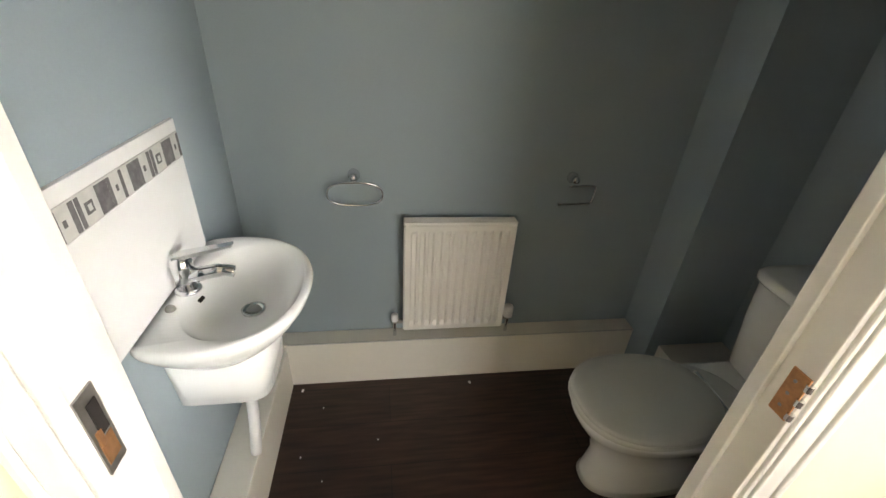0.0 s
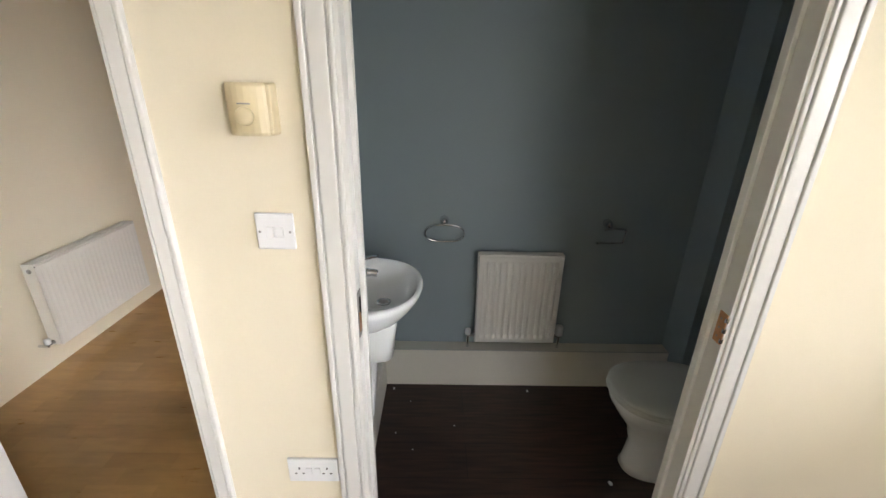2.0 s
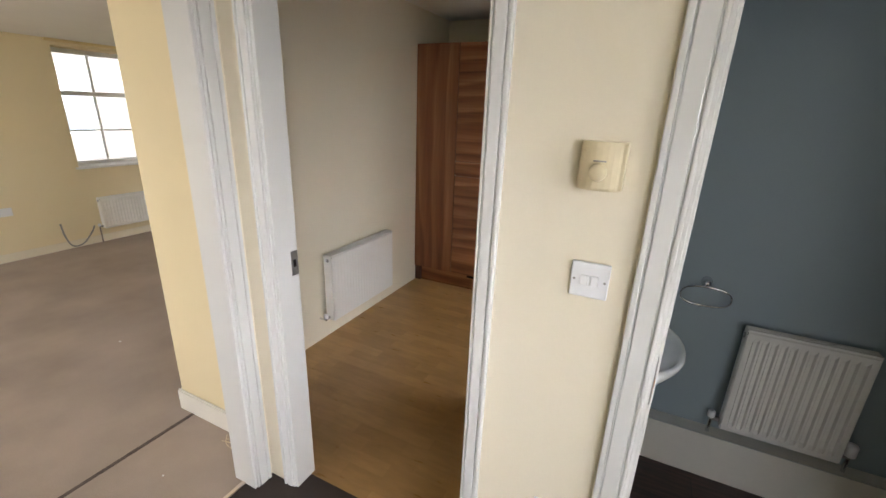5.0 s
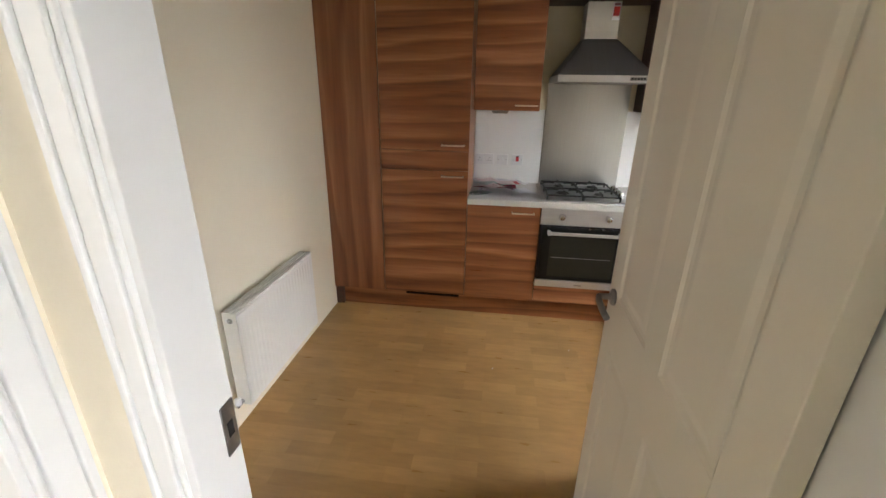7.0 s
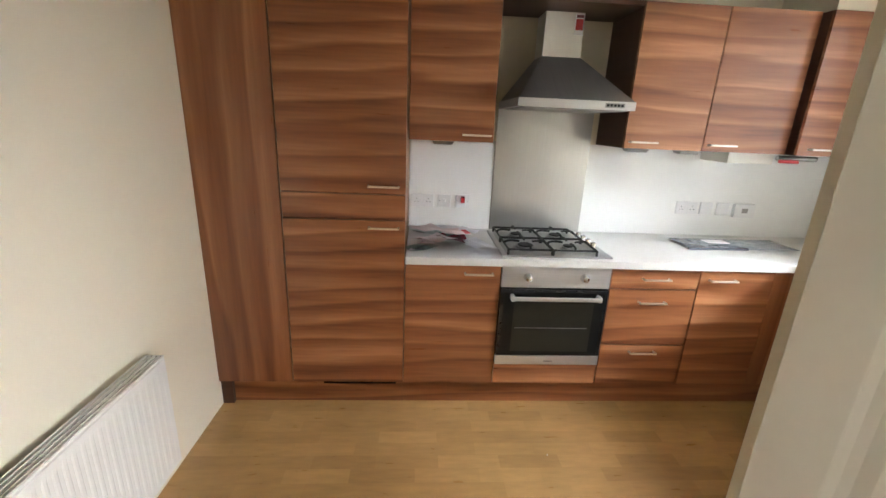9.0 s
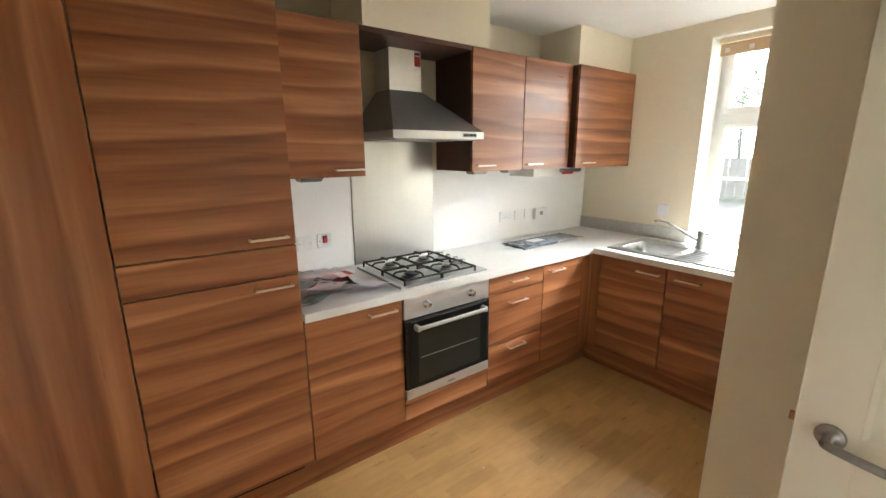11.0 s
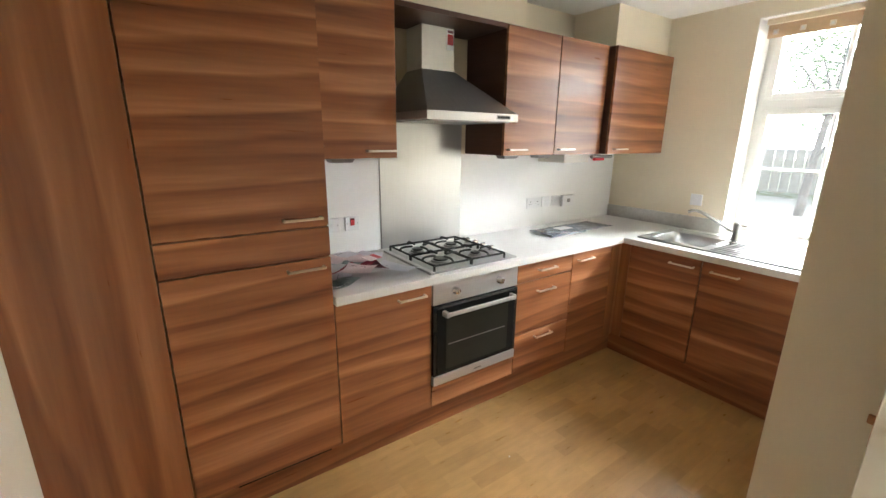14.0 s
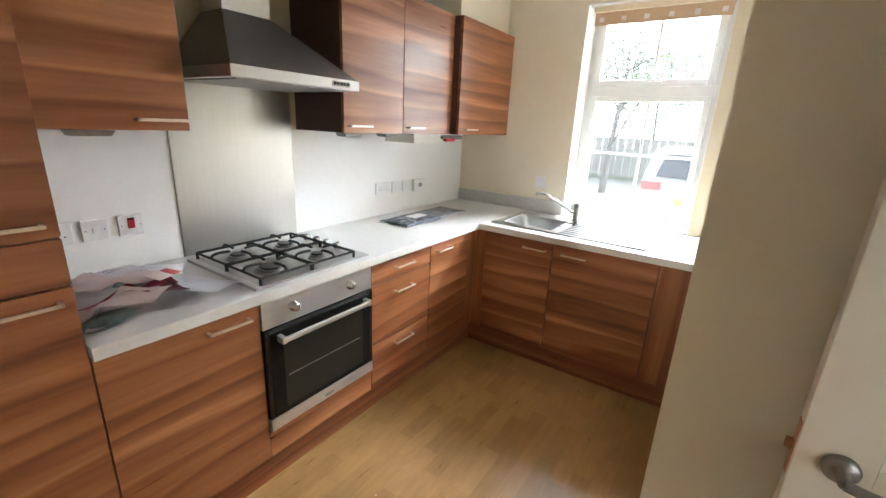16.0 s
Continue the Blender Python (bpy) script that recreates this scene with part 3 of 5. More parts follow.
TOP = 2.185
filler = thing("filler_panel", (0.2, 3.1, 0), "wide walnut veneer filler panel between wall and tall cupboard", "panel")
part("panel", box((0.0, FY, 0.155), (0.40, FY + 0.018, TOP), 0.001), WOODV, filler)
part("batten", box((0.0, FY + 0.018, 0.0), (0.06, FY + 0.1, TOP)), WOODDARK, filler)

tall = thing("tall_cupboard", (0.7, 3.3, 0), "tall walnut veneer fridge cupboard with closed doors", "cupboard")
carcass(tall, (0.404, FY + 0.02, 0.152), (1.010, KY - 0.002, TOP), WOODV)
front(tall, "upper_door", 0.404, 1.012, 1.226, TOP, handle=(0.904, 1.262))
front(tall, "middle_panel", 0.404, 1.012, 1.096, 1.222)
front(tall, "lower_door", 0.404, 1.012, 0.155, 1.092, handle=(0.904, 1.055))

unit = thing("base_cupboard", (1.27, 3.3, 0), "walnut veneer base cupboard with one closed door", "cupboard", "base units")
carcass(unit, (1.0145, FY + 0.02, 0.152), (1.518, KY - 0.03, 0.868))
front(unit, "door", 1.0125, 1.520, 0.155, 0.866, handle=(1.40, 0.822))

unit = thing("drawer_unit", (2.36, 3.3, 0), "walnut veneer unit with three closed drawers", "drawers", "base units")
carcass(unit, (2.12, FY + 0.02, 0.152), (2.608, KY - 0.03, 0.868))
front(unit, "drawer", 2.12, 2.610, 0.752, 0.866, handle=(2.365, 0.812))
front(unit, "drawer", 2.12, 2.610, 0.412, 0.748, handle=(2.365, 0.676))
front(unit, "drawer", 2.12, 2.610, 0.155, 0.408, handle=(2.365, 0.368))

unit = thing("base_cupboard", (2.83, 3.3, 0), "walnut veneer corner base cupboard with a closed door", "cupboard", "base units")
carcass(unit, (2.612, FY + 0.02, 0.152), (3.13, KY - 0.03, 0.868))
front(unit, "door", 2.614, 3.04, 0.155, 0.866, handle=(2.74, 0.812))
part("corner_post", box((3.043, FY, 0.155), (FX + 0.018, FY + 0.018, 0.866), 0.001), WOODV, unit)

unit = thing("sink_cupboard", (3.5, 2.7, 0), "walnut veneer cupboard below the sink with a closed door", "cupboard", "base units")
carcass(unit, (FX + 0.02, 2.456, 0.152), (KX - 0.03, 2.998, 0.72))
part("corner_post", box((FX, 2.93, 0.155), (FX + 0.018, FY - 0.002, 0.866), 0.001), WOODV, unit)
front(unit, "door", 2.458, 2.927, 0.155, 0.866, swap=FX, handle=(2.57, 0.812))
unit = thing("base_cupboard", (3.5, 2.1, 0), "walnut veneer cupboard below the drainer with a closed door", "cupboard", "base units")
carcass(unit, (FX + 0.02, 1.69, 0.152), (KX - 0.03, 2.452, 0.868))
front(unit, "door", 1.858, 2.454, 0.155, 0.866, swap=FX, handle=(2.32, 0.812))
part("end_panel", box((FX + 0.001, 1.69, 0.155), (FX + 0.019, 1.854, 0.866), 0.001), WOODV, unit)

plinth = thing("plinth", (1.6, 3.05, 0), "walnut veneer plinth below the kitchen units", "plinth")
part("board", box((0.004, FY + 0.045, 0.0), (3.20, FY + 0.06, 0.152)), WOODH, plinth)
part("board", box((3.195, 1.69, 0.0), (3.21, FY + 0.045, 0.152)), WOODH, plinth)
part("vent", box((0.56, FY + 0.038, 0.118), (0.97, FY + 0.046, 0.15), 0.001), GAP, plinth, "black plinth vent")
bm = bmesh.new()
for k in range(14):
    box((0.57 + k * 0.0285, FY + 0.034, 0.131), (0.585 + k * 0.0285, FY + 0.039, 0.147), bm=bm)
part("vent_slats", bm, BLACK, plinth)

# worktop round the corner, with an opening for the bowl
BX0, BX1, BY0, BY1 = 3.285, 3.635, 2.53, 2.885


def cell_slab(xs, ys, keep, z0, z1, bevel=0.003):
    """One connected slab over those cells of a grid that keep(i, j) names."""
    bm = bmesh.new()
    vs = {(i, j): bm.verts.new((x, y, z1)) for i, x in enumerate(xs) for j, y in enumerate(ys)}
    for i in range(len(xs) - 1):
        for j in range(len(ys) - 1):
            if keep(i, j):
                bm.faces.new((vs[i, j], vs[i + 1, j], vs[i + 1, j + 1], vs[i, j + 1]))
    bmesh.ops.delete(bm, geom=[v for v in bm.verts if not v.link_faces], context="VERTS")
    rim = [e for e in bm.edges if e.is_boundary]
    made = bmesh.ops.extrude_face_region(bm, geom=list(bm.faces))
    bmesh.ops.translate(bm, verts=[v for v in made["geom"] if isinstance(v, bmesh.types.BMVert)], vec=(0, 0, z0 - z1))
    bmesh.ops.recalc_face_normals(bm, faces=bm.faces)
    if bevel:
        bmesh.ops.bevel(bm, geom=[e for e in rim if e.is_valid], offset=bevel, segments=2, affect="EDGES", profile=0.5)
    return bm


bm = cell_slab((1.015, 3.132, BX0, BX1, KX - 0.002), (1.69, BY0, BY1, 2.978, KY - 0.002), lambda i, j: (i > 0 or j == 3) and not (i == 2 and j == 1), 0.870, 0.910)
solid("worktop", bm, WORKTOP, "pale speckled laminate worktop turning a corner", "worktop")
solid("upstand", box((KX - 0.02, WY1 + 0.002, 0.911), (KX - 0.001, KY - 0.012, 1.012), 0.003), UPSTAND, "grey laminate upstand on the window wall", "upstand", kind="structure")
solid("window_sill", box((KX - 0.001, WY0 + 0.002, 0.906), (4.07, WY1 - 0.002, 0.918), 0.004), UPVC, "white window sill behind the sink", "sill", kind="structure")
solid("splash_panel", box((1.013, KY - 0.010, 0.911), (1.546, KY - 0.001, 1.478), 0.001), SPLASHW, "white gloss splash panel above the worktop", "splashback")
solid("splash_panel", box((2.146, KY - 0.010, 0.911), (KX - 0.001, KY - 0.001, 1.478), 0.001), SPLASHW, "white gloss splash panel above the worktop", "splashback")
solid("steel_splashback", box((1.548, KY - 0.014, 0.911), (2.144, KY - 0.001, 1.70), 0.001), STEEL, "brushed steel splashback behind the hob", "splashback")
solid("trim_panel_joint", box((1.542, KY - 0.0155, 0.911), (1.547, KY - 0.001, 1.478), 0.001), DULL, "dark joint strip beside the steel splashback", "trim", kind="structure")

# oven
ov = thing("built_in_oven", (1.82, 3.3, 0.15), "built-in steel and black glass oven below the hob", "oven")
part("body", box((1.526, FY + 0.012, 0.28), (2.112, KY - 0.05, 0.866)), BLACK, ov)
part("control_panel", box((1.524, FY - 0.004, 0.748), (2.114, FY + 0.014, 0.866), 0.002), STEELH, ov)
for kx in (1.665, 1.972):
    k = part("knob", spin([(0.024, 0.0), (0.024, -0.006), (0.020, -0.010), (0.017, -0.026), (0.0155, -0.028), (0.001, -0.028)], (kx, FY - 0.003, 0.808), "Y"), CHROME, ov, smooth=True)
    part("pointer", box((kx - 0.004, FY - 0.038, 0.793), (kx + 0.004, FY - 0.028, 0.823), 0.002), CHROME, k)
d = part("door", box((1.524, FY - 0.012, 0.342), (2.114, FY + 0.012, 0.740), 0.004), BLACK, ov)
part("glass", box((1.545, FY - 0.0155, 0.352), (2.093, FY - 0.0115, 0.728), 0.002), OVENGLASS, d)
part("viewing_window", box((1.60, FY - 0.017, 0.372), (2.04, FY - 0.0158, 0.672), 0.0004), mat("oven_interior_glass", (0.03, 0.029, 0.022), 0.1, var=0.15, scale=3, bump=0.0, spec=0.25), d)
part("shelf_line", box((1.615, FY - 0.0178, 0.515), (2.02, FY - 0.0172, 0.519)), DULL, d)
bm = box((1.585, FY - 0.058, 0.690), (2.055, FY - 0.042, 0.712), 0.005)
for hx in (1.575, 2.045):
    box((hx, FY - 0.056, 0.686), (hx + 0.02, FY - 0.012, 0.716), 0.004, bm=bm)
part("handle", bm, STEELH, d, "steel bar handle")
strip = part("lower_trim", box((1.524, FY - 0.012, 0.284), (2.114, FY + 0.012, 0.338), 0.003), STEELH, ov)
part("badge", box((1.80, FY - 0.0135, 0.303), (1.85, FY - 0.0118, 0.311)), DULL, strip)
part("filler", box((1.522, FY, 0.157), (2.116, FY + 0.018, 0.278), 0.001), WOODH, ov, "walnut filler below the oven")

# hob
hob = thing("gas_hob", (1.83, 3.27, 0.91), "steel gas hob with four burners and black pan supports", "hob")
bm = box((1.525, 3.015, 0.911), (2.118, 3.525, 0.921), 0.003)
part("tray", bm, TRAY, hob)
part("trim", box((1.518, 3.008, 0.9105), (1.545, 3.532, 0.925), 0.003), STEELH, hob)
for bx, by, r in ((1.672, 3.148, 0.052), (1.672, 3.39, 0.040), (1.915, 3.148, 0.034), (1.915, 3.39, 0.044)):
    ring = part("burner", spin([(r * 1.25, 0.0), (r * 1.25, 0.004), (r, 0.008), (r, 0.018), (0.001, 0.018)], (bx, by, 0.921), "Z", 28), DULL, hob, smooth=False)
    part("burner_cap", spin([(r * 0.78, 0.0), (r * 0.82, 0.003), (r * 0.74, 0.008), (0.001, 0.009)], (bx, by, 0.939), "Z", 28), IRON, ring)
    w = 0.118
    bm = tube([(bx - w, by - 0.118, 0.949), (bx + w, by - 0.118, 0.949), (bx + w, by + 0.118, 0.949), (bx - w, by + 0.118, 0.949)], 0.0062, 6, closed=True)
    for sx, sy in ((1, 0), (-1, 0), (0, 1), (0, -1)):
        tube(smooth_line([(bx + sx * w, by + sy * w, 0.949), (bx + sx * w * 0.9, by + sy * w * 0.9, 0.963), (bx + sx * w * 0.6, by + sy * w * 0.6, 0.966), (bx + sx * 0.036, by + sy * 0.036, 0.963)], 3), 0.0062, 6, bm=bm)
    for sx in (-1, 1):
        for sy in (-1, 1):
            tube([(bx + sx * w, by + sy * 0.118, 0.921), (bx + sx * w, by + sy * 0.118, 0.951)], 0.0065, 6, bm=bm)
    part("pan_support", bm, IRON, hob, "black cast iron pan support")
for k in range(4):
    part("knob", spin([(0.021, 0.0), (0.021, 0.004), (0.0175, 0.006), (0.0165, 0.026), (0.014, 0.030), (0.001, 0.031)], (2.082, 3.20 + 0.078 * k, 0.921), "Z", 20), CHROME, hob, smooth=True)

# cooker hood
hood = thing("cooker_hood", (1.845, 3.4, 1.66), "steel chimney cooker hood above the hob", "cooker hood")
part("rim", box((1.548, 3.09, 1.667), (2.142, KY - 0.012, 1.708), 0.002), STEELH, hood)
part("filter", box((1.58, 3.12, 1.662), (2.11, KY - 0.05, 1.668), 0.001), DULL, hood)
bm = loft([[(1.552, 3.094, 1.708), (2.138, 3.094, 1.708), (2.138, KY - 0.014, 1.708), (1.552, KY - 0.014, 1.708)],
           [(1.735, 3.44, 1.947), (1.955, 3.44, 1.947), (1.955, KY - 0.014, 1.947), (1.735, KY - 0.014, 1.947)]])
# canopy colour is set darker than rim and chimney
part("canopy", bm, STEELDARK, hood, "brushed steel canopy, coloured darker than the rim")
# pale warm steel colour holds the reflection of the cream walls
part("chimney", box((1.737, 3.442, 1.947), (1.953, KY - 0.013, 2.172), 0.002), mat("cream_reflection_steel", (0.72, 0.70, 0.65), 0.42, 0.75, var=0.05, bump=0.05), hood, "satin steel chimney with its cream reflection in the colour")
panel = part("button_panel", box((1.985, 3.087, 1.677), (2.085, 3.0905, 1.699), 0.001), DULL, hood)
for k in range(5):
    part("button", box((1.992 + 0.018 * k, 3.083, 1.682), (2.004 + 0.018 * k, 3.088, 1.694), 0.001), BLACK, panel)
tag = thing("energy_label", (1.925, 3.438, 2.08), "small red and white energy label stuck on the hood chimney", "label")
part("card", box((1.900, 3.4385, 2.06), (1.950, 3.4405, 2.165)), PAPER, tag)
part("red_print", box((1.905, 3.4375, 2.085), (1.945, 3.4388, 2.14)), RED, tag)
part("dark_print", box((1.905, 3.4375, 2.145), (1.945, 3.4388, 2.16)), PAPERDARK, tag)


# wall units
def wall_unit(x0, x1, handle_x, y=UY, bottom=1.478, label="walnut veneer wall cupboard with a closed door", lights=()):
    u = thing("wall_cupboard", ((x0 + x1) / 2, 3.45, bottom), label, "cupboard", "wall units")
    carcass(u, (x0 + 0.001, y + 0.02, bottom + 0.002), (x1 - 0.001, KY - 0.002, TOP + 0.01))
    front(u, "door", x0, x1, bottom, TOP + 0.012, y=y, handle=(handle_x, bottom + 0.036))
    return u


wall_unit(1.014, 1.468, 1.375)
wall_unit(2.184, 2.630, 2.285)
wall_unit(2.632, 3.120, 2.735)
wall_unit(3.135, KX - 0.002, 3.27, y=3.19, label="walnut veneer corner wall cupboard standing forward of its neighbour")
bridge = thing("bridging_panel", (1.83, 3.4, 2.17), "dark walnut panel bridging the wall cupboards above the hood", "panel")
part("board", box((1.470, UY + 0.004, 2.174), (2.182, KY - 0.002, 2.197)), WOODDARK, bridge)
for lx in (1.20, 2.30, 2.60):
    lamp = thing("under_cabinet_light", (lx, 3.33, 1.465), "small grey triangular light below a wall cupboard", "light", "under cabinet lights")
    bm = loft([[(lx - 0.06, 3.29, 1.476), (lx + 0.06, 3.29, 1.476), (lx + 0.06, 3.37, 1.476), (lx - 0.06, 3.37, 1.476)],
               [(lx - 0.05, 3.30, 1.458), (lx + 0.05, 3.30, 1.458), (lx + 0.05, 3.365, 1.458), (lx - 0.05, 3.365, 1.458)]])
    part("housing", bm, DULL, lamp)
cover = thing("pipe_cover", (3.05, 3.4, 1.41), "white boxed pipe cover below the wall cupboards", "cover")
part("panel", box((2.88, 3.36, 1.415), (3.16, KY - 0.012, 1.476), 0.002), BOXWHITE, cover)
part("valve_tag", box((3.165, 3.30, 1.428), (3.27, 3.33, 1.448), 0.004), RED, cover, "red plastic valve tag")
part("valve_body", cyl((3.16, 3.335, 1.455), (3.40, 3.335, 1.455), 0.014, 14), DULL, cover)


def wall_plate(name, label, category, a, b, axis, kind_parts, group="sockets and switches"):
    """A plastic face plate on a wall; axis is the way it faces."""
    a, b = Vector(a), Vector(b)
    p = thing(name, (a + b) / 2, label, category, group)
    part("plate", box(a, b, 0.003), PLASTIC, p)
    c = (a + b) / 2
    for kind, u, w in kind_parts:
        if axis == "y":
            y = a.y
            if kind == "rocker":
                part("rocker", box((c.x + u - 0.009, y - 0.004, c.z - 0.013), (c.x + u + 0.009, y + 0.001, c.z + 0.013), 0.002), w, p)
            elif kind == "tall_rocker":
                k = part("rocker", box((c.x + u - 0.012, y - 0.006, c.z - 0.012), (c.x + u + 0.012, y + 0.001, c.z + 0.030), 0.002), w, p)
                part("neon", box((c.x + u - 0.011, y - 0.0075, c.z + 0.022), (c.x + u + 0.011, y - 0.0055, c.z + 0.030), 0.001), BLACK, k)
            elif kind == "pins":
                bm = box((c.x + u - 0.002, y - 0.0008, c.z + 0.006), (c.x + u + 0.002, y + 0.001, c.z + 0.013))
                for s in (-1, 1):
                    box((c.x + u + s * 0.011 - 0.003, y - 0.0008, c.z - 0.012), (c.x + u + s * 0.011 + 0.003, y + 0.001, c.z - 0.008), bm=bm)
                part("pin_holes", bm, GAP, p)
            elif kind == "screw":
                part("screw", cyl((c.x + u, y - 0.001, c.z), (c.x + u, y + 0.001, c.z), 0.003, 10), DULL, p)
            elif kind == "screen":
                part("screen", box((c.x + u - 0.02, y - 0.002, c.z - 0.014), (c.x + u + 0.02, y + 0.001, c.z + 0.016), 0.001), w, p)
    return p


PY = KY - 0.010
wall_plate("double_socket", "white plastic double socket above the worktop", "socket", (1.025, PY - 0.010, 1.052), (1.172, PY, 1.134), "y", [("pins", -0.038, 0), ("pins", 0.038, 0), ("rocker", -0.012, PLASTIC), ("rocker", 0.012, PLASTIC)])
wall_plate("fused_switch", "white plastic switch plate above the worktop", "switch", (1.197, PY - 0.010, 1.052), (1.282, PY, 1.134), "y", [("rocker", 0, PLASTIC), ("screw", -0.03, 0), ("screw", 0.03, 0)])
wall_plate("cooker_switch", "white cooker switch plate with a red rocker", "switch", (1.314, PY - 0.010, 1.052), (1.402, PY, 1.136), "y", [("tall_rocker", 0, RED), ("screw", -0.032, 0), ("screw", 0.032, 0)])
wall_plate("double_socket", "white plastic double socket above the worktop", "socket", (2.785, PY - 0.010, 1.056), (2.932, PY, 1.138), "y", [("pins", -0.038, 0), ("pins", 0.038, 0), ("rocker", -0.012, PLASTIC), ("rocker", 0.012, PLASTIC)])
wall_plate("fused_switch", "white plastic switch plate above the worktop", "switch", (2.95, PY - 0.010, 1.056), (3.035, PY, 1.138), "y", [("rocker", 0, PLASTIC)])
wall_plate("fused_switch", "white plastic switch plate above the worktop", "switch", (3.065, PY - 0.010, 1.056), (3.15, PY, 1.138), "y", [("rocker", 0, PLASTIC)])
wall_plate("heating_controller", "white heating controller with a grey screen", "thermostat", (3.18, PY - 0.026, 1.045), (3.325, PY, 1.135), "y", [("screen", 0, DULL)])
plate = thing("blank_plate", (KX - 0.005, 2.865, 1.14), "white plastic socket plate beside the window", "socket")
part("plate", box((KX - 0.010, 2.82, 1.098), (KX, 2.906, 1.184), 0.003), PLASTIC, plate)
part("rocker", box((KX - 0.013, 2.853, 1.128), (KX - 0.009, 2.873, 1.154), 0.002), PLASTIC, plate)

# sink
sink = thing("kitchen_sink", (3.46, 2.43, 0.91), "stainless steel inset sink with a ribbed drainer", "sink")
SX0, SX1, SY0, SY1, SZ = 3.225, 3.735, 1.945, 2.93, 0.915
bm = cell_slab((SX0, BX0, BX1, SX1), (SY0, BY0, BY1, SY1), lambda i, j: not (i == 1 and j == 1), 0.909, SZ, 0)
part("deck", bm, SINKSTEEL, sink)
bm = tube([(SX0, SY0, SZ), (SX1, SY0, SZ), (SX1, SY1, SZ), (SX0, SY1, SZ)], 0.004, 8, closed=True)
part("rolled_edge", bm, SINKSTEEL, sink, smooth=True)
cx, cy, rx, ry = (BX0 + BX1) / 2, (BY0 + BY1) / 2, (BX1 - BX0) / 2, (BY1 - BY0) / 2
rings = [oval(cx, cy, z, rx * k, ry * k, 7, 48) for z, k in ((SZ, 1.0), (SZ - 0.006, 0.985), (0.86, 0.965), (0.80, 0.95), (0.765, 0.90), (0.757, 0.75), (0.755, 0.3))]
part("bowl", loft(rings, cap_first=False), SINKSTEEL, sink, smooth=True)
part("waste", spin([(0.04, 0), (0.038, 0.004), (0.025, 0.002), (0.001, 0.001)], (cx, cy, 0.756)), CHROME, sink)
for k in range(7):
    part("drainer_rib", tube([(3.27 + k * 0.052, 2.0, SZ), (3.27 + k * 0.052, 2.47, SZ + 0.002)], 0.0045, 6), SINKSTEEL, sink, smooth=True)
tap = thing("kitchen_mixer_tap", (3.70, 2.50, 0.915), "chrome mixer tap with an angled spout", "tap")
part("body", spin([(0.030, 0), (0.030, 0.006), (0.025, 0.012), (0.024, 0.085), (0.025, 0.09), (0.025, 0.118), (0.020, 0.125), (0.001, 0.126)], (3.70, 2.50, 0.915)), SINKSTEEL, tap, smooth=True)
part("spout", tube(smooth_line([(3.70, 2.515, 0.965), (3.672, 2.575, 1.005), (3.635, 2.65, 1.055), (3.605, 2.71, 1.092), (3.58, 2.75, 1.098), (3.565, 2.775, 1.085)]), 0.0105, 12), CHROME, tap, smooth=True)
part("lever", box((3.69, 2.44, 1.018), (3.71, 2.51, 1.03), 0.004), CHROME, tap)


# loose paper on the worktop
def sheet(name, at, w, d, turn, tilt, material, label, group, curl=0.012, seed=1, lines=0, fold=0.0):
    rnd = random.Random(seed)
    t = thing(name, at, label, "paper", group, rz=turn, local=True)
    px = rnd.uniform(0, 6)

    def height(u, v):
        bend = curl * (0.5 + 0.5 * math.sin(px + 4 * u + 2.2 * v)) + curl * 1.2 * max(0, abs(u + v) - 0.45)
        return bend + tilt * (0.5 - u) * w + fold * max(0, 0.12 - abs(u)) * w

    def leaf(u0, u1, v0, v1, nx, ny, lift, thick):
        bm = bmesh.new()
        rows = []
        for j in range(ny + 1):
            v = v0 + (v1 - v0) * j / ny
            rows.append([bm.verts.new(((u0 + (u1 - u0) * i / nx) * w, v * d, height(u0 + (u1 - u0) * i / nx, v) + lift)) for i in range(nx + 1)])
        for j in range(ny):
            for i in range(nx):
                bm.faces.new((rows[j][i], rows[j][i + 1], rows[j + 1][i + 1], rows[j + 1][i]))
        bmesh.ops.solidify(bm, geom=bm.faces, thickness=thick)
        return bm

    part("page", leaf(-0.5, 0.5, -0.5, 0.5, 12, 10, 0, 0.0012), material, t)
    for k in range(lines):
        v = 0.30 - 0.16 * k
        part("text_line", leaf(-0.36, rnd.uniform(-0.1, 0.3), v, v + 0.025, 5, 1, 0.0014, 0.0006), INK, t)
    return t


G = "post left on the worktop"
PHOTO = mat("dark_green_photo_print", (0.26, 0.33, 0.30), 0.35, var=0.7, scale=22, fine=120)
CRIMSON = mat("crimson_leaflet", (0.30, 0.035, 0.055), 0.45, var=0.3, scale=30, fine=120)
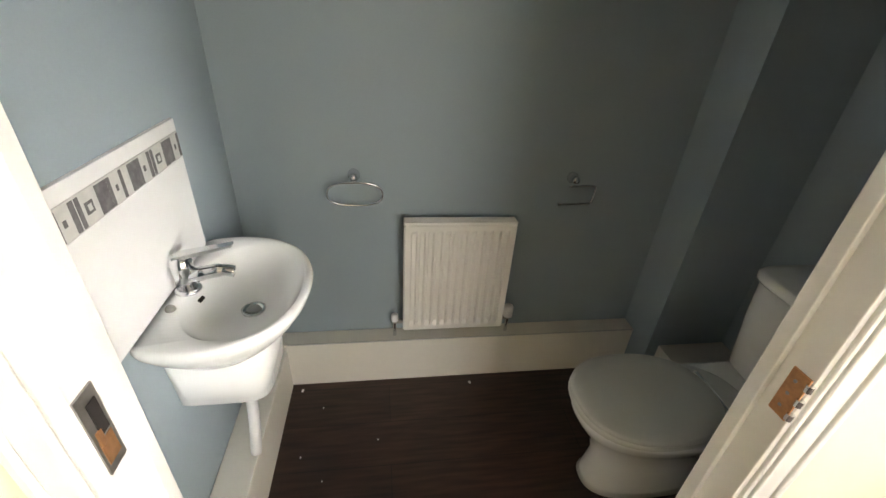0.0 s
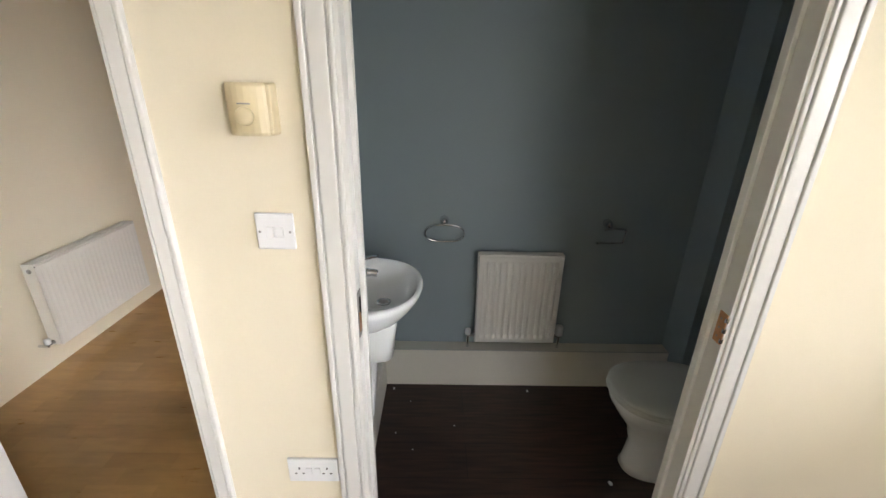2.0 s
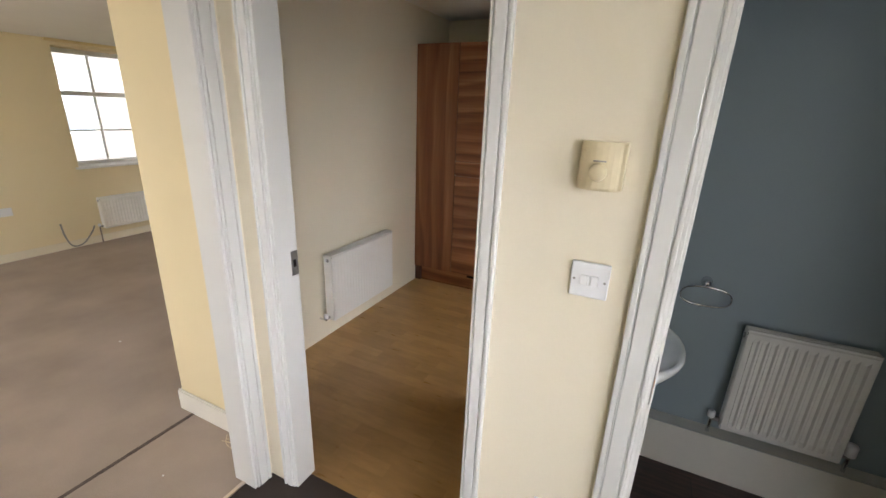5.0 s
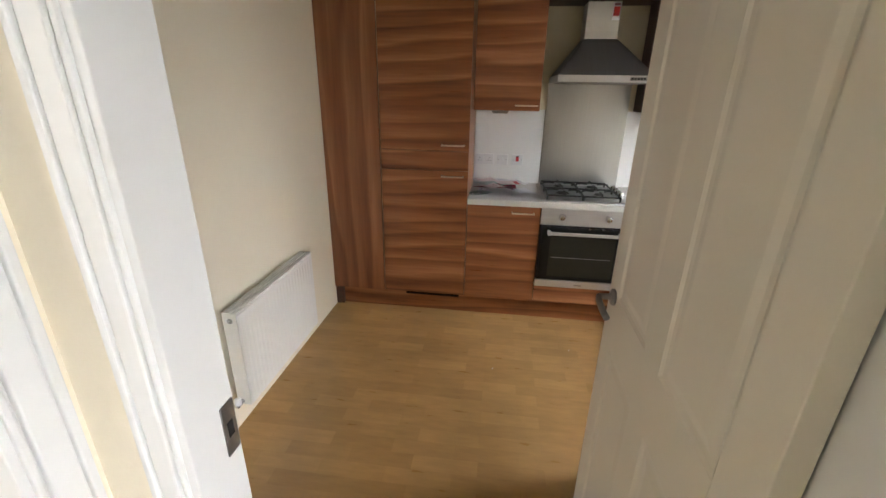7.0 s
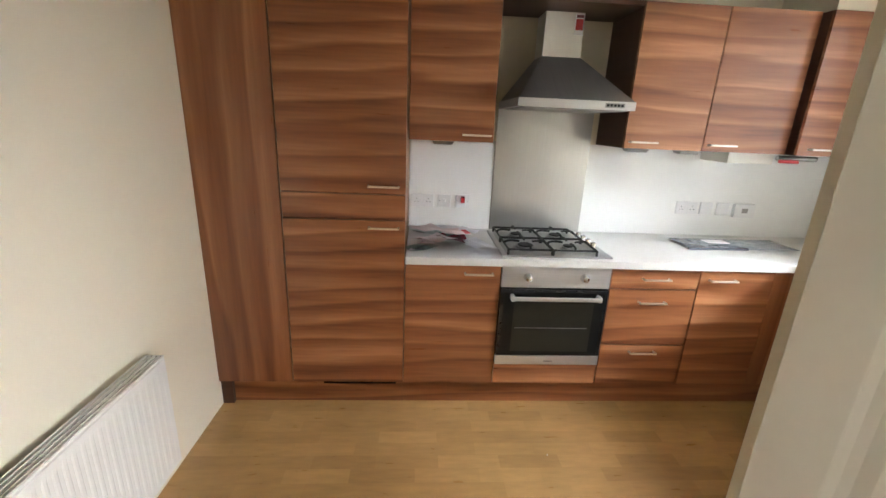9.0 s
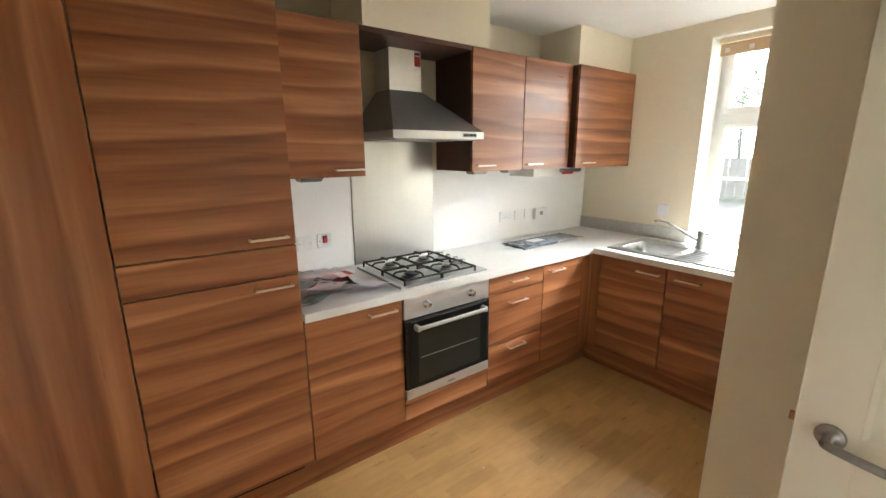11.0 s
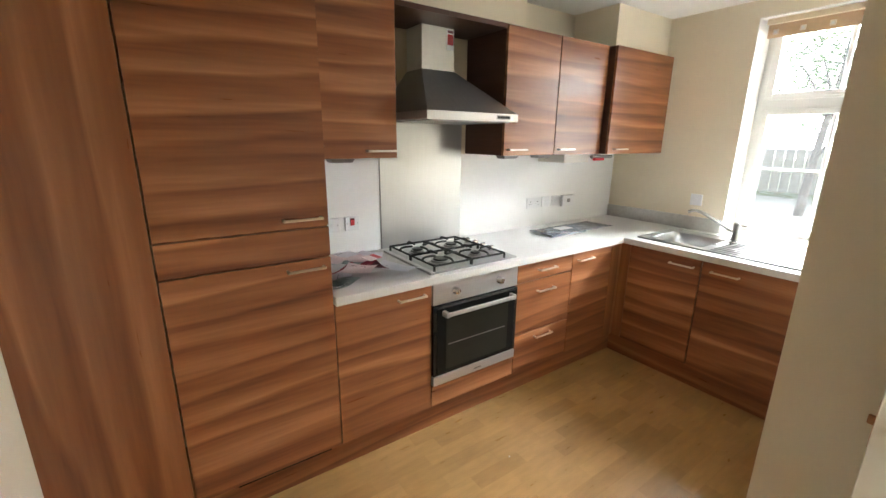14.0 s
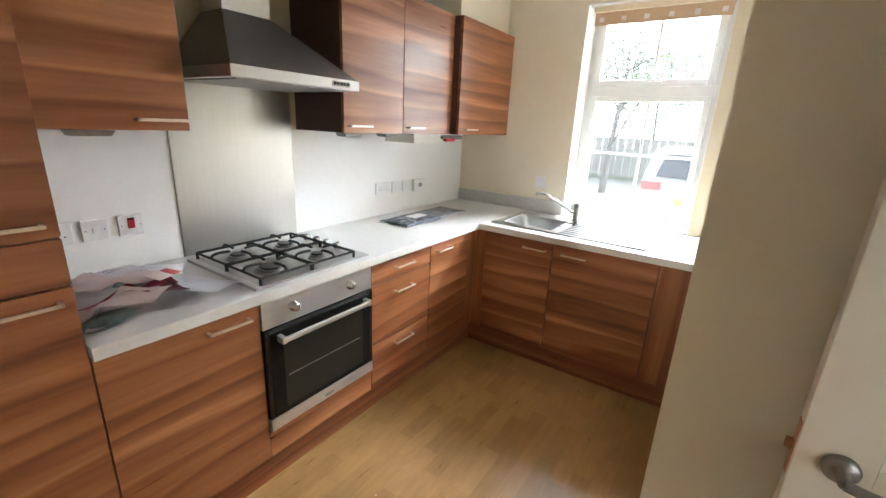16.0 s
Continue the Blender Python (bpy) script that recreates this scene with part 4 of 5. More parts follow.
# x, y, width, depth, turn, tilt, material, words, lines of text, fold
spots = [(1.12, 3.50, 0.18, 0.13, 12, 0.0, PAPERGREEN, "grey green printed magazine", 2, 0), (1.10, 3.11, 0.16, 0.09, 30, 0.0, PHOTO, "dark photographic flyer", 0, 0),
         (1.10, 3.13, 0.17, 0.07, 60, 0.0, PAPER, "white leaflet with dark stripes", 5, 0), (1.30, 3.40, 0.22, 0.13, 56, 0.02, PHOTO, "green and white photographic flyer", 3, 0),
         (1.27, 3.49, 0.15, 0.11, 20, 0.05, PAPER, "white letter", 2, 0), (1.145, 3.225, 0.24, 0.06, 34, 0.03, CRIMSON, "narrow crimson leaflet", 0, 0),
         (1.26, 3.24, 0.18, 0.06, 12, 0.04, CRIMSON, "narrow crimson folded leaflet", 0, 0), (1.37, 3.39, 0.13, 0.09, -30, 0.04, PAPER, "small white card", 1, 0),
         (1.29, 3.33, 0.16, 0.11, 34, 0.05, PAPERPINK, "pale pink envelope", 0, 0), (1.135, 3.36, 0.21, 0.19, 40, 0.07, PAPERPINK, "large pale pink leaflet", 0, 0),
         (1.27, 3.13, 0.11, 0.10, 15, 0.03, PAPERDARK, "dark printed leaflet", 0, 0), (1.185, 3.12, 0.20, 0.15, 54, 0.05, PAPERPINK, "pink-grey envelope", 0, 0),
         (1.395, 3.16, 0.21, 0.25, 33, 0.12, PAPER, "white unfolded letter", 2, 0.1)]
for k, (x, y, w, d, turn, tilt, m, text, lines, fold) in enumerate(spots):
    sheet("leaflet", (x, y, 0.912 + 0.0045 * k if k != 12 else 0.918), w, d, turn, tilt, m, text + " in a loose pile of post", G, curl=0.016, seed=k, lines=lines, fold=fold)
strip = thing("printed_card", (1.315, 3.262, 0.955), "small red and white printed card on the pile of post", "paper", G, local=True)
strip.matrix_world = pose(1.325, 3.27, 0.972, 10, 4, 30)
part("card", box((-0.06, -0.03, 0), (0.05, 0.03, 0.002)), PAPERPINK, strip)
part("red_band", box((0.012, -0.028, 0.0022), (0.048, 0.028, 0.0032)), RED, strip)


def plastic_wallet(at, w, d, turn):
    t = thing("plastic_wallet", at, "clear plastic bag of dark appliance manuals on the worktop", "bag", rz=turn, local=True)
    rnd = random.Random(5)
    bm = bmesh.new()
    n, m = 22, 12
    grid = []
    for j in range(m + 1):
        grid.append([bm.verts.new(((i / n - 0.5) * w, (j / m - 0.5) * d, 0.009 + 0.013 * (noise.noise((i * 0.6, j * 0.5, 3)) + 0.5) * (1 - abs(2 * i / n - 1) ** 3) * (1 - abs(2 * j / m - 1) ** 3))) for i in range(n + 1)])
    for j in range(m):
        for i in range(n):
            bm.faces.new((grid[j][i], grid[j][i + 1], grid[j + 1][i + 1], grid[j + 1][i]))
    bmesh.ops.solidify(bm, geom=bm.faces, thickness=0.002)
    part("bag", bm, POLY, t, smooth=True)
    part("manual", box((-w * 0.47, -d * 0.44, 0.001), (-w * 0.1, d * 0.42, 0.013), 0.002), POLYDARK, t, "dark printed manual")
    part("edge_fold", box((-w * 0.52, -d * 0.5, 0.002), (w * 0.02, -d * 0.44, 0.016), 0.002), POLYDARK, t)
    part("label", box((-w * 0.28, -d * 0.22, 0.026), (-w * 0.08, d * 0.12, 0.0275)), PAPER, t)


plastic_wallet((3.04, 3.36, 0.911), 0.70, 0.24, 1)

# window
for name, a, b in (("window_reveal", (KX - 0.003, WY1 - 0.006, WZ0 + 0.03), (4.055, WY1, WZ1)), ("window_reveal", (KX - 0.003, WY0, WZ0 + 0.03), (4.055, WY0 + 0.006, WZ1)), ("window_reveal", (KX - 0.003, WY0 + 0.006, WZ1 - 0.006), (4.055, WY1 - 0.006, WZ1))):
    solid(name, box(a, b, 0.002), CEIL, "white painted reveal of the kitchen window", "trim", kind="structure")
win = new("window_1")
BASE[win.name] = Vector((0, 0, 0))
tagged(win, "white plastic kitchen window with glazing bars", "window", kind="structure")
FX0, FX1 = 4.065, 4.135


def frame_bars(parent, name, y0, y1, z0, z1, w, x0, x1, m=UPVC):
    bm = bmesh.new()
    for a, b in (((y0, z0), (y0 + w, z1)), ((y1 - w, z0), (y1, z1)), ((y0 + w, z0), (y1 - w, z0 + w)), ((y0 + w, z1 - w), (y1 - w, z1))):
        box((x0, a[0], a[1]), (x1, b[0], b[1]), 0.003, bm=bm)
    return part(name, bm, m, parent)


frame_bars(win, "window_frame", WY0, WY1, WZ0 + 0.014, WZ1, 0.055, FX0, FX1)
part("transom", box((FX0 - 0.004, WY0 + 0.03, 1.785), (FX1, WY1 - 0.03, 1.86), 0.004), UPVC, win)
low = frame_bars(win, "lower_sash", WY0 + 0.05, WY1 - 0.05, 0.955, 1.792, 0.035, FX0 - 0.012, FX1 - 0.01)
upp = frame_bars(win, "upper_sash", WY0 + 0.045, WY1 - 0.045, 1.855, WZ1 - 0.03, 0.045, FX0 - 0.02, FX1 - 0.01)
MY = 2.222
part("glazing_bar", box((4.09, MY - 0.010, 0.99), (4.112, MY + 0.010, 1.757), 0.002), UPVC, low)
part("glazing_bar", box((4.091, WY0 + 0.085, 1.378), (4.111, MY - 0.010, 1.397), 0.002), UPVC, low)
part("glazing_bar", box((4.091, MY + 0.010, 1.378), (4.111, WY1 - 0.085, 1.397), 0.002), UPVC, low)
part("glazing_bar", box((4.09, MY - 0.010, 1.90), (4.112, MY + 0.010, WZ1 - 0.075), 0.002), UPVC, upp)
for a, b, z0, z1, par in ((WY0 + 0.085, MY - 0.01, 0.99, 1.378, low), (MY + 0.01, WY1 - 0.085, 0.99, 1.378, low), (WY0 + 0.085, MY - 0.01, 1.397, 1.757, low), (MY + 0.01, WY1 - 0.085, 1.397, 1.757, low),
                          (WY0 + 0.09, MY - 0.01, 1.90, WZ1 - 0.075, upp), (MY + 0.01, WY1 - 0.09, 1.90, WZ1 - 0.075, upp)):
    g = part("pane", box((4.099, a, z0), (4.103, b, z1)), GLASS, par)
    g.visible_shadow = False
part("window_catch", box((4.02, 2.15, 1.868), (4.045, 2.29, 1.885), 0.003), UPVC, upp)
bl = thing("roman_blind", (3.95, 2.23, 2.24), "peach fabric window blind pulled up, with square metal eyelets", "blind")
part("headrail", box((3.90, WY0 + 0.015, 2.318), (3.985, WY1 - 0.03, 2.352), 0.006), BLINDROLL, bl)
part("roll", cyl((3.955, WY0 + 0.02, 2.318), (3.955, WY1 - 0.035, 2.318), 0.024, 18), BLINDROLL, bl, smooth=True)
part("fabric", box((3.928, WY0 + 0.02, 2.238), (3.936, WY1 - 0.035, 2.318), 0.002), BLIND, bl)
for k in range(6):
    y = 1.865 + 0.143 * k
    e = part("eyelet", box((3.922, y - 0.015, 2.257), (3.929, y + 0.015, 2.287), 0.003), HANDLE, bl)
    part("eyelet_hole", box((3.9205, y - 0.007, 2.265), (3.9225, y + 0.007, 2.279)), PLASTIC, e)


# panelled door standing open
def panel_door(name, hinge, width, height, turn, label):
    d = thing(name, hinge, label, "door", rz=turn, local=True)
    d["kind"] = "structure"
    t = 0.038
    stile = 0.105
    bm = bmesh.new()
    rails = [(0.006, 0.21), (0.86, 1.03), (height - 0.12, height)]
    box((0, -t, 0.006), (stile, 0, height), 0.002, bm=bm)
    box((width - stile, -t, 0.006), (width, 0, height), 0.002, bm=bm)
    mid = width / 2
    for z0, z1 in rails:
        box((stile, -t, z0), (width - stile, 0, z1), bm=bm)
    for z0, z1 in ((0.21, 0.86), (1.03, height - 0.12)):
        box((mid - 0.05, -t, z0), (mid + 0.05, 0, z1), bm=bm)
    part("frame", bm, DOORPAINT, d)
    for z0, z1 in ((0.21, 0.86), (1.03, height - 0.12)):
        for x0, x1 in ((stile, mid - 0.05), (mid + 0.05, width - stile)):
            bm = bmesh.new()
            for side, s in ((0, -1), (-t, 1)):
                o = [(x0, z0), (x1, z0), (x1, z1), (x0, z1)]

                def ring(inset, depth):
                    return [(x0 + inset, side + s * depth, z0 + inset), (x1 - inset, side + s * depth, z0 + inset), (x1 - inset, side + s * depth, z1 - inset), (x0 + inset, side + s * depth, z1 - inset)]
                loft([ring(0, 0.0004), ring(0.010, 0.0042), ring(0.024, 0.0046), ring(0.045, 0.0018)], bm, cap_first=False)
            part("panel", bm, DOORPAINT, d)
    for side, s in ((0, 1), (-t, -1)):
        h = part("handle", spin([(0.026, 0), (0.026, 0.007 * s), (0.021, 0.011 * s), (0.010, 0.012 * s), (0.0095, 0.045 * s), (0.001, 0.045 * s)], (width - 0.062, side, 1.015), "Y"), DULL, d, "dull metal lever handle on a round rose", smooth=True)
        part("lever", tube(smooth_line([(width - 0.062, side + s * 0.045, 1.015), (width - 0.09, side + s * 0.05, 1.014), (width - 0.15, side + s * 0.05, 1.010), (width - 0.185, side + s * 0.047, 1.008)]), 0.0095, 12), DULL, h, smooth=True)
    latch = part("latch_plate", box((width - 0.001, -t + 0.007, 0.96), (width + 0.0015, -0.007, 1.07), 0.0005), BRASS, d)
    part("latch_bolt", box((width, -t + 0.014, 1.008), (width + 0.013, -0.014, 1.028), 0.002), BRASS, latch)
    for z in (0.22, 1.78):
        part("hinge", cyl((-0.003, -t, z - 0.045), (-0.003, -t, z + 0.045), 0.005, 12), DULL, d)
    return d


panel_door("door_1", (1.567, 0.615, 0.0), 0.832, 2.0, 88.6, "off-white panelled kitchen door standing open")


# radiators
def radiator(at, rz, width, height, depth, flutes, label, valve_left=True, cap_right=True, z0=0.15, rib=0.0085, wall_pipes=False):
    """A panel radiator; its back at y = 0 and its front at -depth, about the middle of its foot."""
    r = thing("radiator", at, label, "radiator", "radiators", rz=rz, local=True)
    x0, x1, z1 = -width / 2, width / 2, z0 + height
    yf = -depth
    m = 0.022
    us, ds = [x0 + 0.004, x0 + m], [0.0, 0.0]
    step = (width - 2 * m) / flutes
    for k in range(flutes):
        a = x0 + m + k * step
        us += [a + step * 0.12, a + step * 0.30, a + step * 0.70, a + step * 0.88]
        ds += [0.0, rib, rib, 0.0]
    us += [x1 - m, x1 - 0.004]
    ds += [0.0, 0.0]
    bm = bmesh.new()
    cols = []
    for u, d in zip(us, ds):
        e = 1 if d else 0
        cols.append([bm.verts.new((u, yf + dd, z)) for z, dd in ((z0, 0.012), (z0 + 0.012, 0.0), (z0 + 0.03, 0.0), (z0 + 0.05, d), (z1 - 0.05, d), (z1 - 0.03, 0.0), (z1 - 0.012, 0.0), (z1, 0.008))])
    for a, b in zip(cols, cols[1:]):
        for k in range(7):
            bm.faces.new((a[k], b[k], b[k + 1], a[k + 1]))
    part("front_panel", bm, RADWHITE, r, "ribbed white enamel panel")
    part("core", box((x0 + 0.012, yf + 0.013, z0 + 0.006), (x1 - 0.012, -0.034, z1 - 0.02)), RADWHITE, r)
    part("side_panel", box((x0, yf + 0.004, z0 + 0.01), (x0 + 0.003, -0.032, z1 + 0.002), 0.001), RADWHITE, r)
    part("side_panel", box((x1 - 0.003, yf + 0.004, z0 + 0.01), (x1, -0.032, z1 + 0.002), 0.001), RADWHITE, r)
    g = part("top_grille", box((x0, yf + 0.002, z1 - 0.006), (x1, yf + 0.008, z1 + 0.004), 0.001), RADWHITE, r)
    n = 4
    for k in range(1, n + 1):
        y = yf + 0.004 + (depth - 0.04) * k / n
        part("grille_bar", box((x0 + 0.003, y - 0.0028, z1 - 0.006), (x1 - 0.003, y + 0.0028, z1 + 0.003), 0.001), RADWHITE, g)
    part("grille_shadow", box((x0 + 0.004, yf + 0.014, z1 - 0.028), (x1 - 0.004, -0.034, z1 - 0.016)), GAP, g)
    part("air_vent_plug", cyl((x0 - 0.003, yf + depth * 0.35, z1 - 0.035), (x0 + 0.001, yf + depth * 0.35, z1 - 0.035), 0.013, 14), DULL, r, "round plug in the radiator end")
    part("bracket", box((x0 + 0.1, -0.036, z0 + 0.05), (x0 + 0.13, 0.001, z1 - 0.06)), DULL, r)
    part("bracket", box((x1 - 0.13, -0.036, z0 + 0.05), (x1 - 0.1, 0.001, z1 - 0.06)), DULL, r)
    yc = -depth * 0.55
    for s, head in ((-1, valve_left), (1, cap_right)):
        xe = x0 if s < 0 else x1
        v = part("valve", cyl((xe - s * 0.005, yc, z0 + 0.03), (xe + s * 0.04, yc, z0 + 0.03), 0.011, 14), DULL, r, smooth=False)
        if wall_pipes:
            part("valve_pipe", cyl((xe + s * 0.034, yc, z0 + 0.02), (xe + s * 0.034, 0.001, z0 + 0.02), 0.0078, 12), CHROME, v)
        else:
            part("valve_pipe", cyl((xe + s * 0.034, yc, 0.0 if at[2] < 0.01 else z0 - 0.03), (xe + s * 0.034, yc, z0 + 0.03), 0.0078, 12), CHROME, v)
        if head:
            part("valve_head", spin([(0.016, 0.0), (0.021, 0.004), (0.021, 0.05), (0.017, 0.058), (0.001, 0.06)] if head == 2 else [(0.014, 0.0), (0.016, 0.004), (0.015, 0.03), (0.001, 0.033)], (xe + s * 0.034, yc, z0 + 0.035)), PLASTIC, v, smooth=True)
    part("bleed_plug", cyl((x0 - 0.003, yc, z1 - 0.035), (x0 + 0.004, yc, z1 - 0.035), 0.011, 12), PLASTIC, r)
    return r


radiator((0.0, 2.05, 0.0), 90, 0.775, 0.505, 0.104, 22, "white ribbed panel radiator on the cream kitchen wall", z0=0.155, valve_left=1, cap_right=1, rib=0.0016, wall_pipes=True)


# ---- cloakroom ----
boxing = thing("pipe_box", (2.6, 1.6, 0), "white gloss boxed pipe casing round the foot of the wall", "pipe casing")
boxing["kind"] = "structure"
part("back_box", box((1.868, 1.556, 0.0), (3.548, 1.638, 0.238), 0.003), BOXWHITE, boxing)
part("side_box", box((1.867, 0.61, 0.0), (1.975, 1.554, 0.225), 0.003), BOXWHITE, boxing)
part("cistern_box", box((3.60, 0.80, 0.0), (3.918, 1.438, 0.245), 0.003), BOXWHITE, boxing)
part("sealant", tube([(1.978, 1.553, 0.24), (3.545, 1.553, 0.24)], 0.003, 6), UPSTAND, boxing, "grey sealant line")

radiator((2.678, 1.64, 0.0), 0, 0.435, 0.52, 0.085, 12, "small white ribbed radiator on the blue grey wall", rib=0.012, z0=0.285, valve_left=1, cap_right=2)

# tiled splashback, tile by tile
tiles = thing("tiled_splashback", (1.868, 1.06, 0.87), "white tiled splashback with a grey patterned border", "splashback")
TX, TY1, TZ0, TZ1 = 1.866, 1.315, 0.868, 1.228
part("backing", box((TX, 0.78, TZ0), (TX + 0.004, TY1, TZ1)), UPSTAND, tiles)
part("tile", box((TX + 0.003, 0.782, TZ0 + 0.001), (TX + 0.010, TY1 - 0.001, 1.132), 0.0015), TILEWHITE, tiles)
part("tile", box((TX + 0.003, 0.782, 1.197), (TX + 0.010, TY1 - 0.001, TZ1), 0.0015), TILEWHITE, tiles)
for k in range(2):
    y1 = TY1 - k * 0.266
    b = part("border_tile", box((TX + 0.003, y1 - 0.265, 1.133), (TX + 0.010, y1 - 0.001, 1.196), 0.0015), TILEPALE, tiles)
    for o, w, h in ((0.004, 0.009, 0.056), (0.026, 0.007, 0.012), (0.046, 0.008, 0.056), (0.056, 0.036, 0.056), (0.108, 0.022, 0.022), (0.140, 0.010, 0.056), (0.154, 0.012, 0.056), (0.182, 0.008, 0.012), (0.200, 0.008, 0.056), (0.210, 0.036, 0.056)):
        yy = y1 - o
        part("pattern_block", box((TX + 0.0095, yy - w, 1.1645 - h / 2), (TX + 0.0112, yy, 1.1645 + h / 2)), TILEGREY, b)
        if h == 0.022:
            part("pattern_centre", box((TX + 0.0108, yy - w + 0.006, 1.1585), (TX + 0.0118, yy - 0.006, 1.1705)), TILEPALE, b)

# basin
basin = thing("wash_basin", (1.87, 1.085, 0.5), "white ceramic wall-hung basin on a half pedestal", "basin")
BX, BYC, BACK = 1.965, 1.12, 1.868


def basin_ring(z, rx, ry, dx=0.0, flat=BACK):
    return oval(BX + dx, BYC, z, rx, ry * 0.87, 2.15, 56, flat=flat)


outer = [basin_ring(0.69, 0.10, 0.13), basin_ring(0.73, 0.15, 0.19), basin_ring(0.79, 0.20, 0.25), basin_ring(0.83, 0.225, 0.282), basin_ring(0.852, 0.232, 0.292), basin_ring(0.862, 0.228, 0.288), basin_ring(0.864, 0.219, 0.278)]
inner = [oval(2.035, BYC, z, rx, ry * 0.87, 2.2, 56) for z, rx, ry in ((0.862, 0.143, 0.245), (0.852, 0.136, 0.236), (0.82, 0.118, 0.205), (0.785, 0.088, 0.15), (0.768, 0.045, 0.07), (0.766, 0.012, 0.015))]
part("bowl", loft(outer + inner), CERAMIC, basin, smooth=True)
ped = [oval(1.95, BYC - 0.02, z, rx, ry, 5.0, 40, flat=BACK) for z, rx, ry in ((0.575, 0.125, 0.112), (0.580, 0.132, 0.119), (0.65, 0.137, 0.125), (0.74, 0.145, 0.135))]
part("half_pedestal", loft(ped), CERAMIC, basin, smooth=True)
part("waste", spin([(0.031, 0.0), (0.031, 0.004), (0.024, 0.005), (0.021, 0.001), (0.001, 0.0015)], (2.035, BYC + 0.01, 0.7675)), CHROME, basin, smooth=True)
part("waste_plug", spin([(0.019, 0), (0.018, 0.003), (0.001, 0.004)], (2.035, BYC + 0.01, 0.769)), DULL, basin)
part("overflow", cyl((1.93, BYC - 0.02, 0.828), (1.9245, BYC - 0.02, 0.834), 0.009, 14), GAP, basin)
part("waste_pipe", tube(smooth_line([(1.985, 1.10, 0.60), (1.985, 1.10, 0.46), (1.978, 1.092, 0.34), (1.965, 1.085, 0.222)]), 0.017, 14), PLASTIC, basin, "white plastic waste pipe", smooth=True)

tapw = thing("basin_mixer_tap", (1.905, 1.10, 0.864), "chrome lever mixer tap on the basin", "tap")
part("base", spin([(0.031, 0), (0.031, 0.004), (0.026, 0.008), (0.001, 0.008)], (1.905, 1.10, 0.862)), CHROME, tapw, smooth=True)
part("body", spin([(0.024, 0.006), (0.0235, 0.05), (0.026, 0.062), (0.025, 0.085), (0.017, 0.096), (0.001, 0.099)], (1.905, 1.10, 0.862)), CHROME, tapw, smooth=True)
part("spout", tube(smooth_line([(1.912, 1.10, 0.900), (1.95, 1.104, 0.908), (1.99, 1.108, 0.912), (2.018, 1.111, 0.906)]), [0.019] * 6 + [0.017] * 6 + [0.0145] * 7, 16), CHROME, tapw, smooth=True)
part("lever", loft([[(1.895 + a * 0.128, 1.10 + a * 0.018 + sy * (0.017 - 0.007 * a), 0.957 + a * 0.022 + sz * (0.006 - 0.003 * a)) for sy, sz in ((-1, -1), (1, -1), (1, 1), (-1, 1))] for a in (0, 0.3, 0.6, 0.9, 1.0)]), CHROME, tapw)
plugc = thing("plug_chain_stay", (1.9, 1.045, 0.864), "small worn plug chain stay on the basin", "fitting")
part("stay", spin([(0.012, 0), (0.011, 0.006), (0.006, 0.012), (0.001, 0.013)], (1.895, 1.02, 0.862)), DULL, plugc, smooth=True)

# towel ring and paper holder


def rosette(parent, at):
    part("rosette", spin([(0.022, 0), (0.022, -0.006), (0.016, -0.012), (0.012, -0.03), (0.015, -0.036), (0.013, -0.044), (0.001, -0.046)], at, "Y"), CHROME, parent, smooth=True)


ringt = thing("towel_ring", (2.283, 1.638, 0.955), "chrome oval towel ring on the blue grey wall", "towel ring")
rosette(ringt, (2.283, 1.638, 0.965))
pts = []
for k in range(40):
    t = 2 * math.pi * k / 40
    pts.append((2.286 + 0.098 * math.copysign(abs(math.cos(t)) ** 0.8, math.cos(t)), 1.598 - 0.01 * math.sin(t), 0.905 + 0.048 * math.copysign(abs(math.sin(t)) ** 0.8, math.sin(t))))
part("ring", tube(pts, 0.0042, 10, closed=True), CHROME, ringt, smooth=True)
rollt = thing("toilet_roll_holder", (3.115, 1.638, 0.955), "empty chrome toilet roll holder on the blue grey wall", "roll holder")
rosette(rollt, (3.112, 1.638, 0.962))
part("arm", tube(smooth_line([(3.09, 1.598, 0.938), (3.14, 1.598, 0.942), (3.188, 1.598, 0.94), (3.197, 1.598, 0.93), (3.192, 1.598, 0.875), (3.18, 1.598, 0.868), (3.12, 1.598, 0.866), (3.062, 1.598, 0.865)], 4), 0.0042, 10), CHROME, rollt, smooth=True)
part("end_cap", spin([(0.0065, 0), (0.0065, 0.006), (0.001, 0.007)], (3.056, 1.598, 0.865), "X"), CHROME, rollt)

# toilet
wc = thing("toilet", (3.3, 1.03, 0), "white close-coupled toilet with a pale grey closed seat", "toilet")
CY = 1.03


def pan_ring(z, x0, x1, ry, p=2.3):
    return [(x0 + x1 - x, y, z) for x, y, z in oval((x0 + x1) / 2, CY, z, (x1 - x0) / 2, ry, p, 44)]


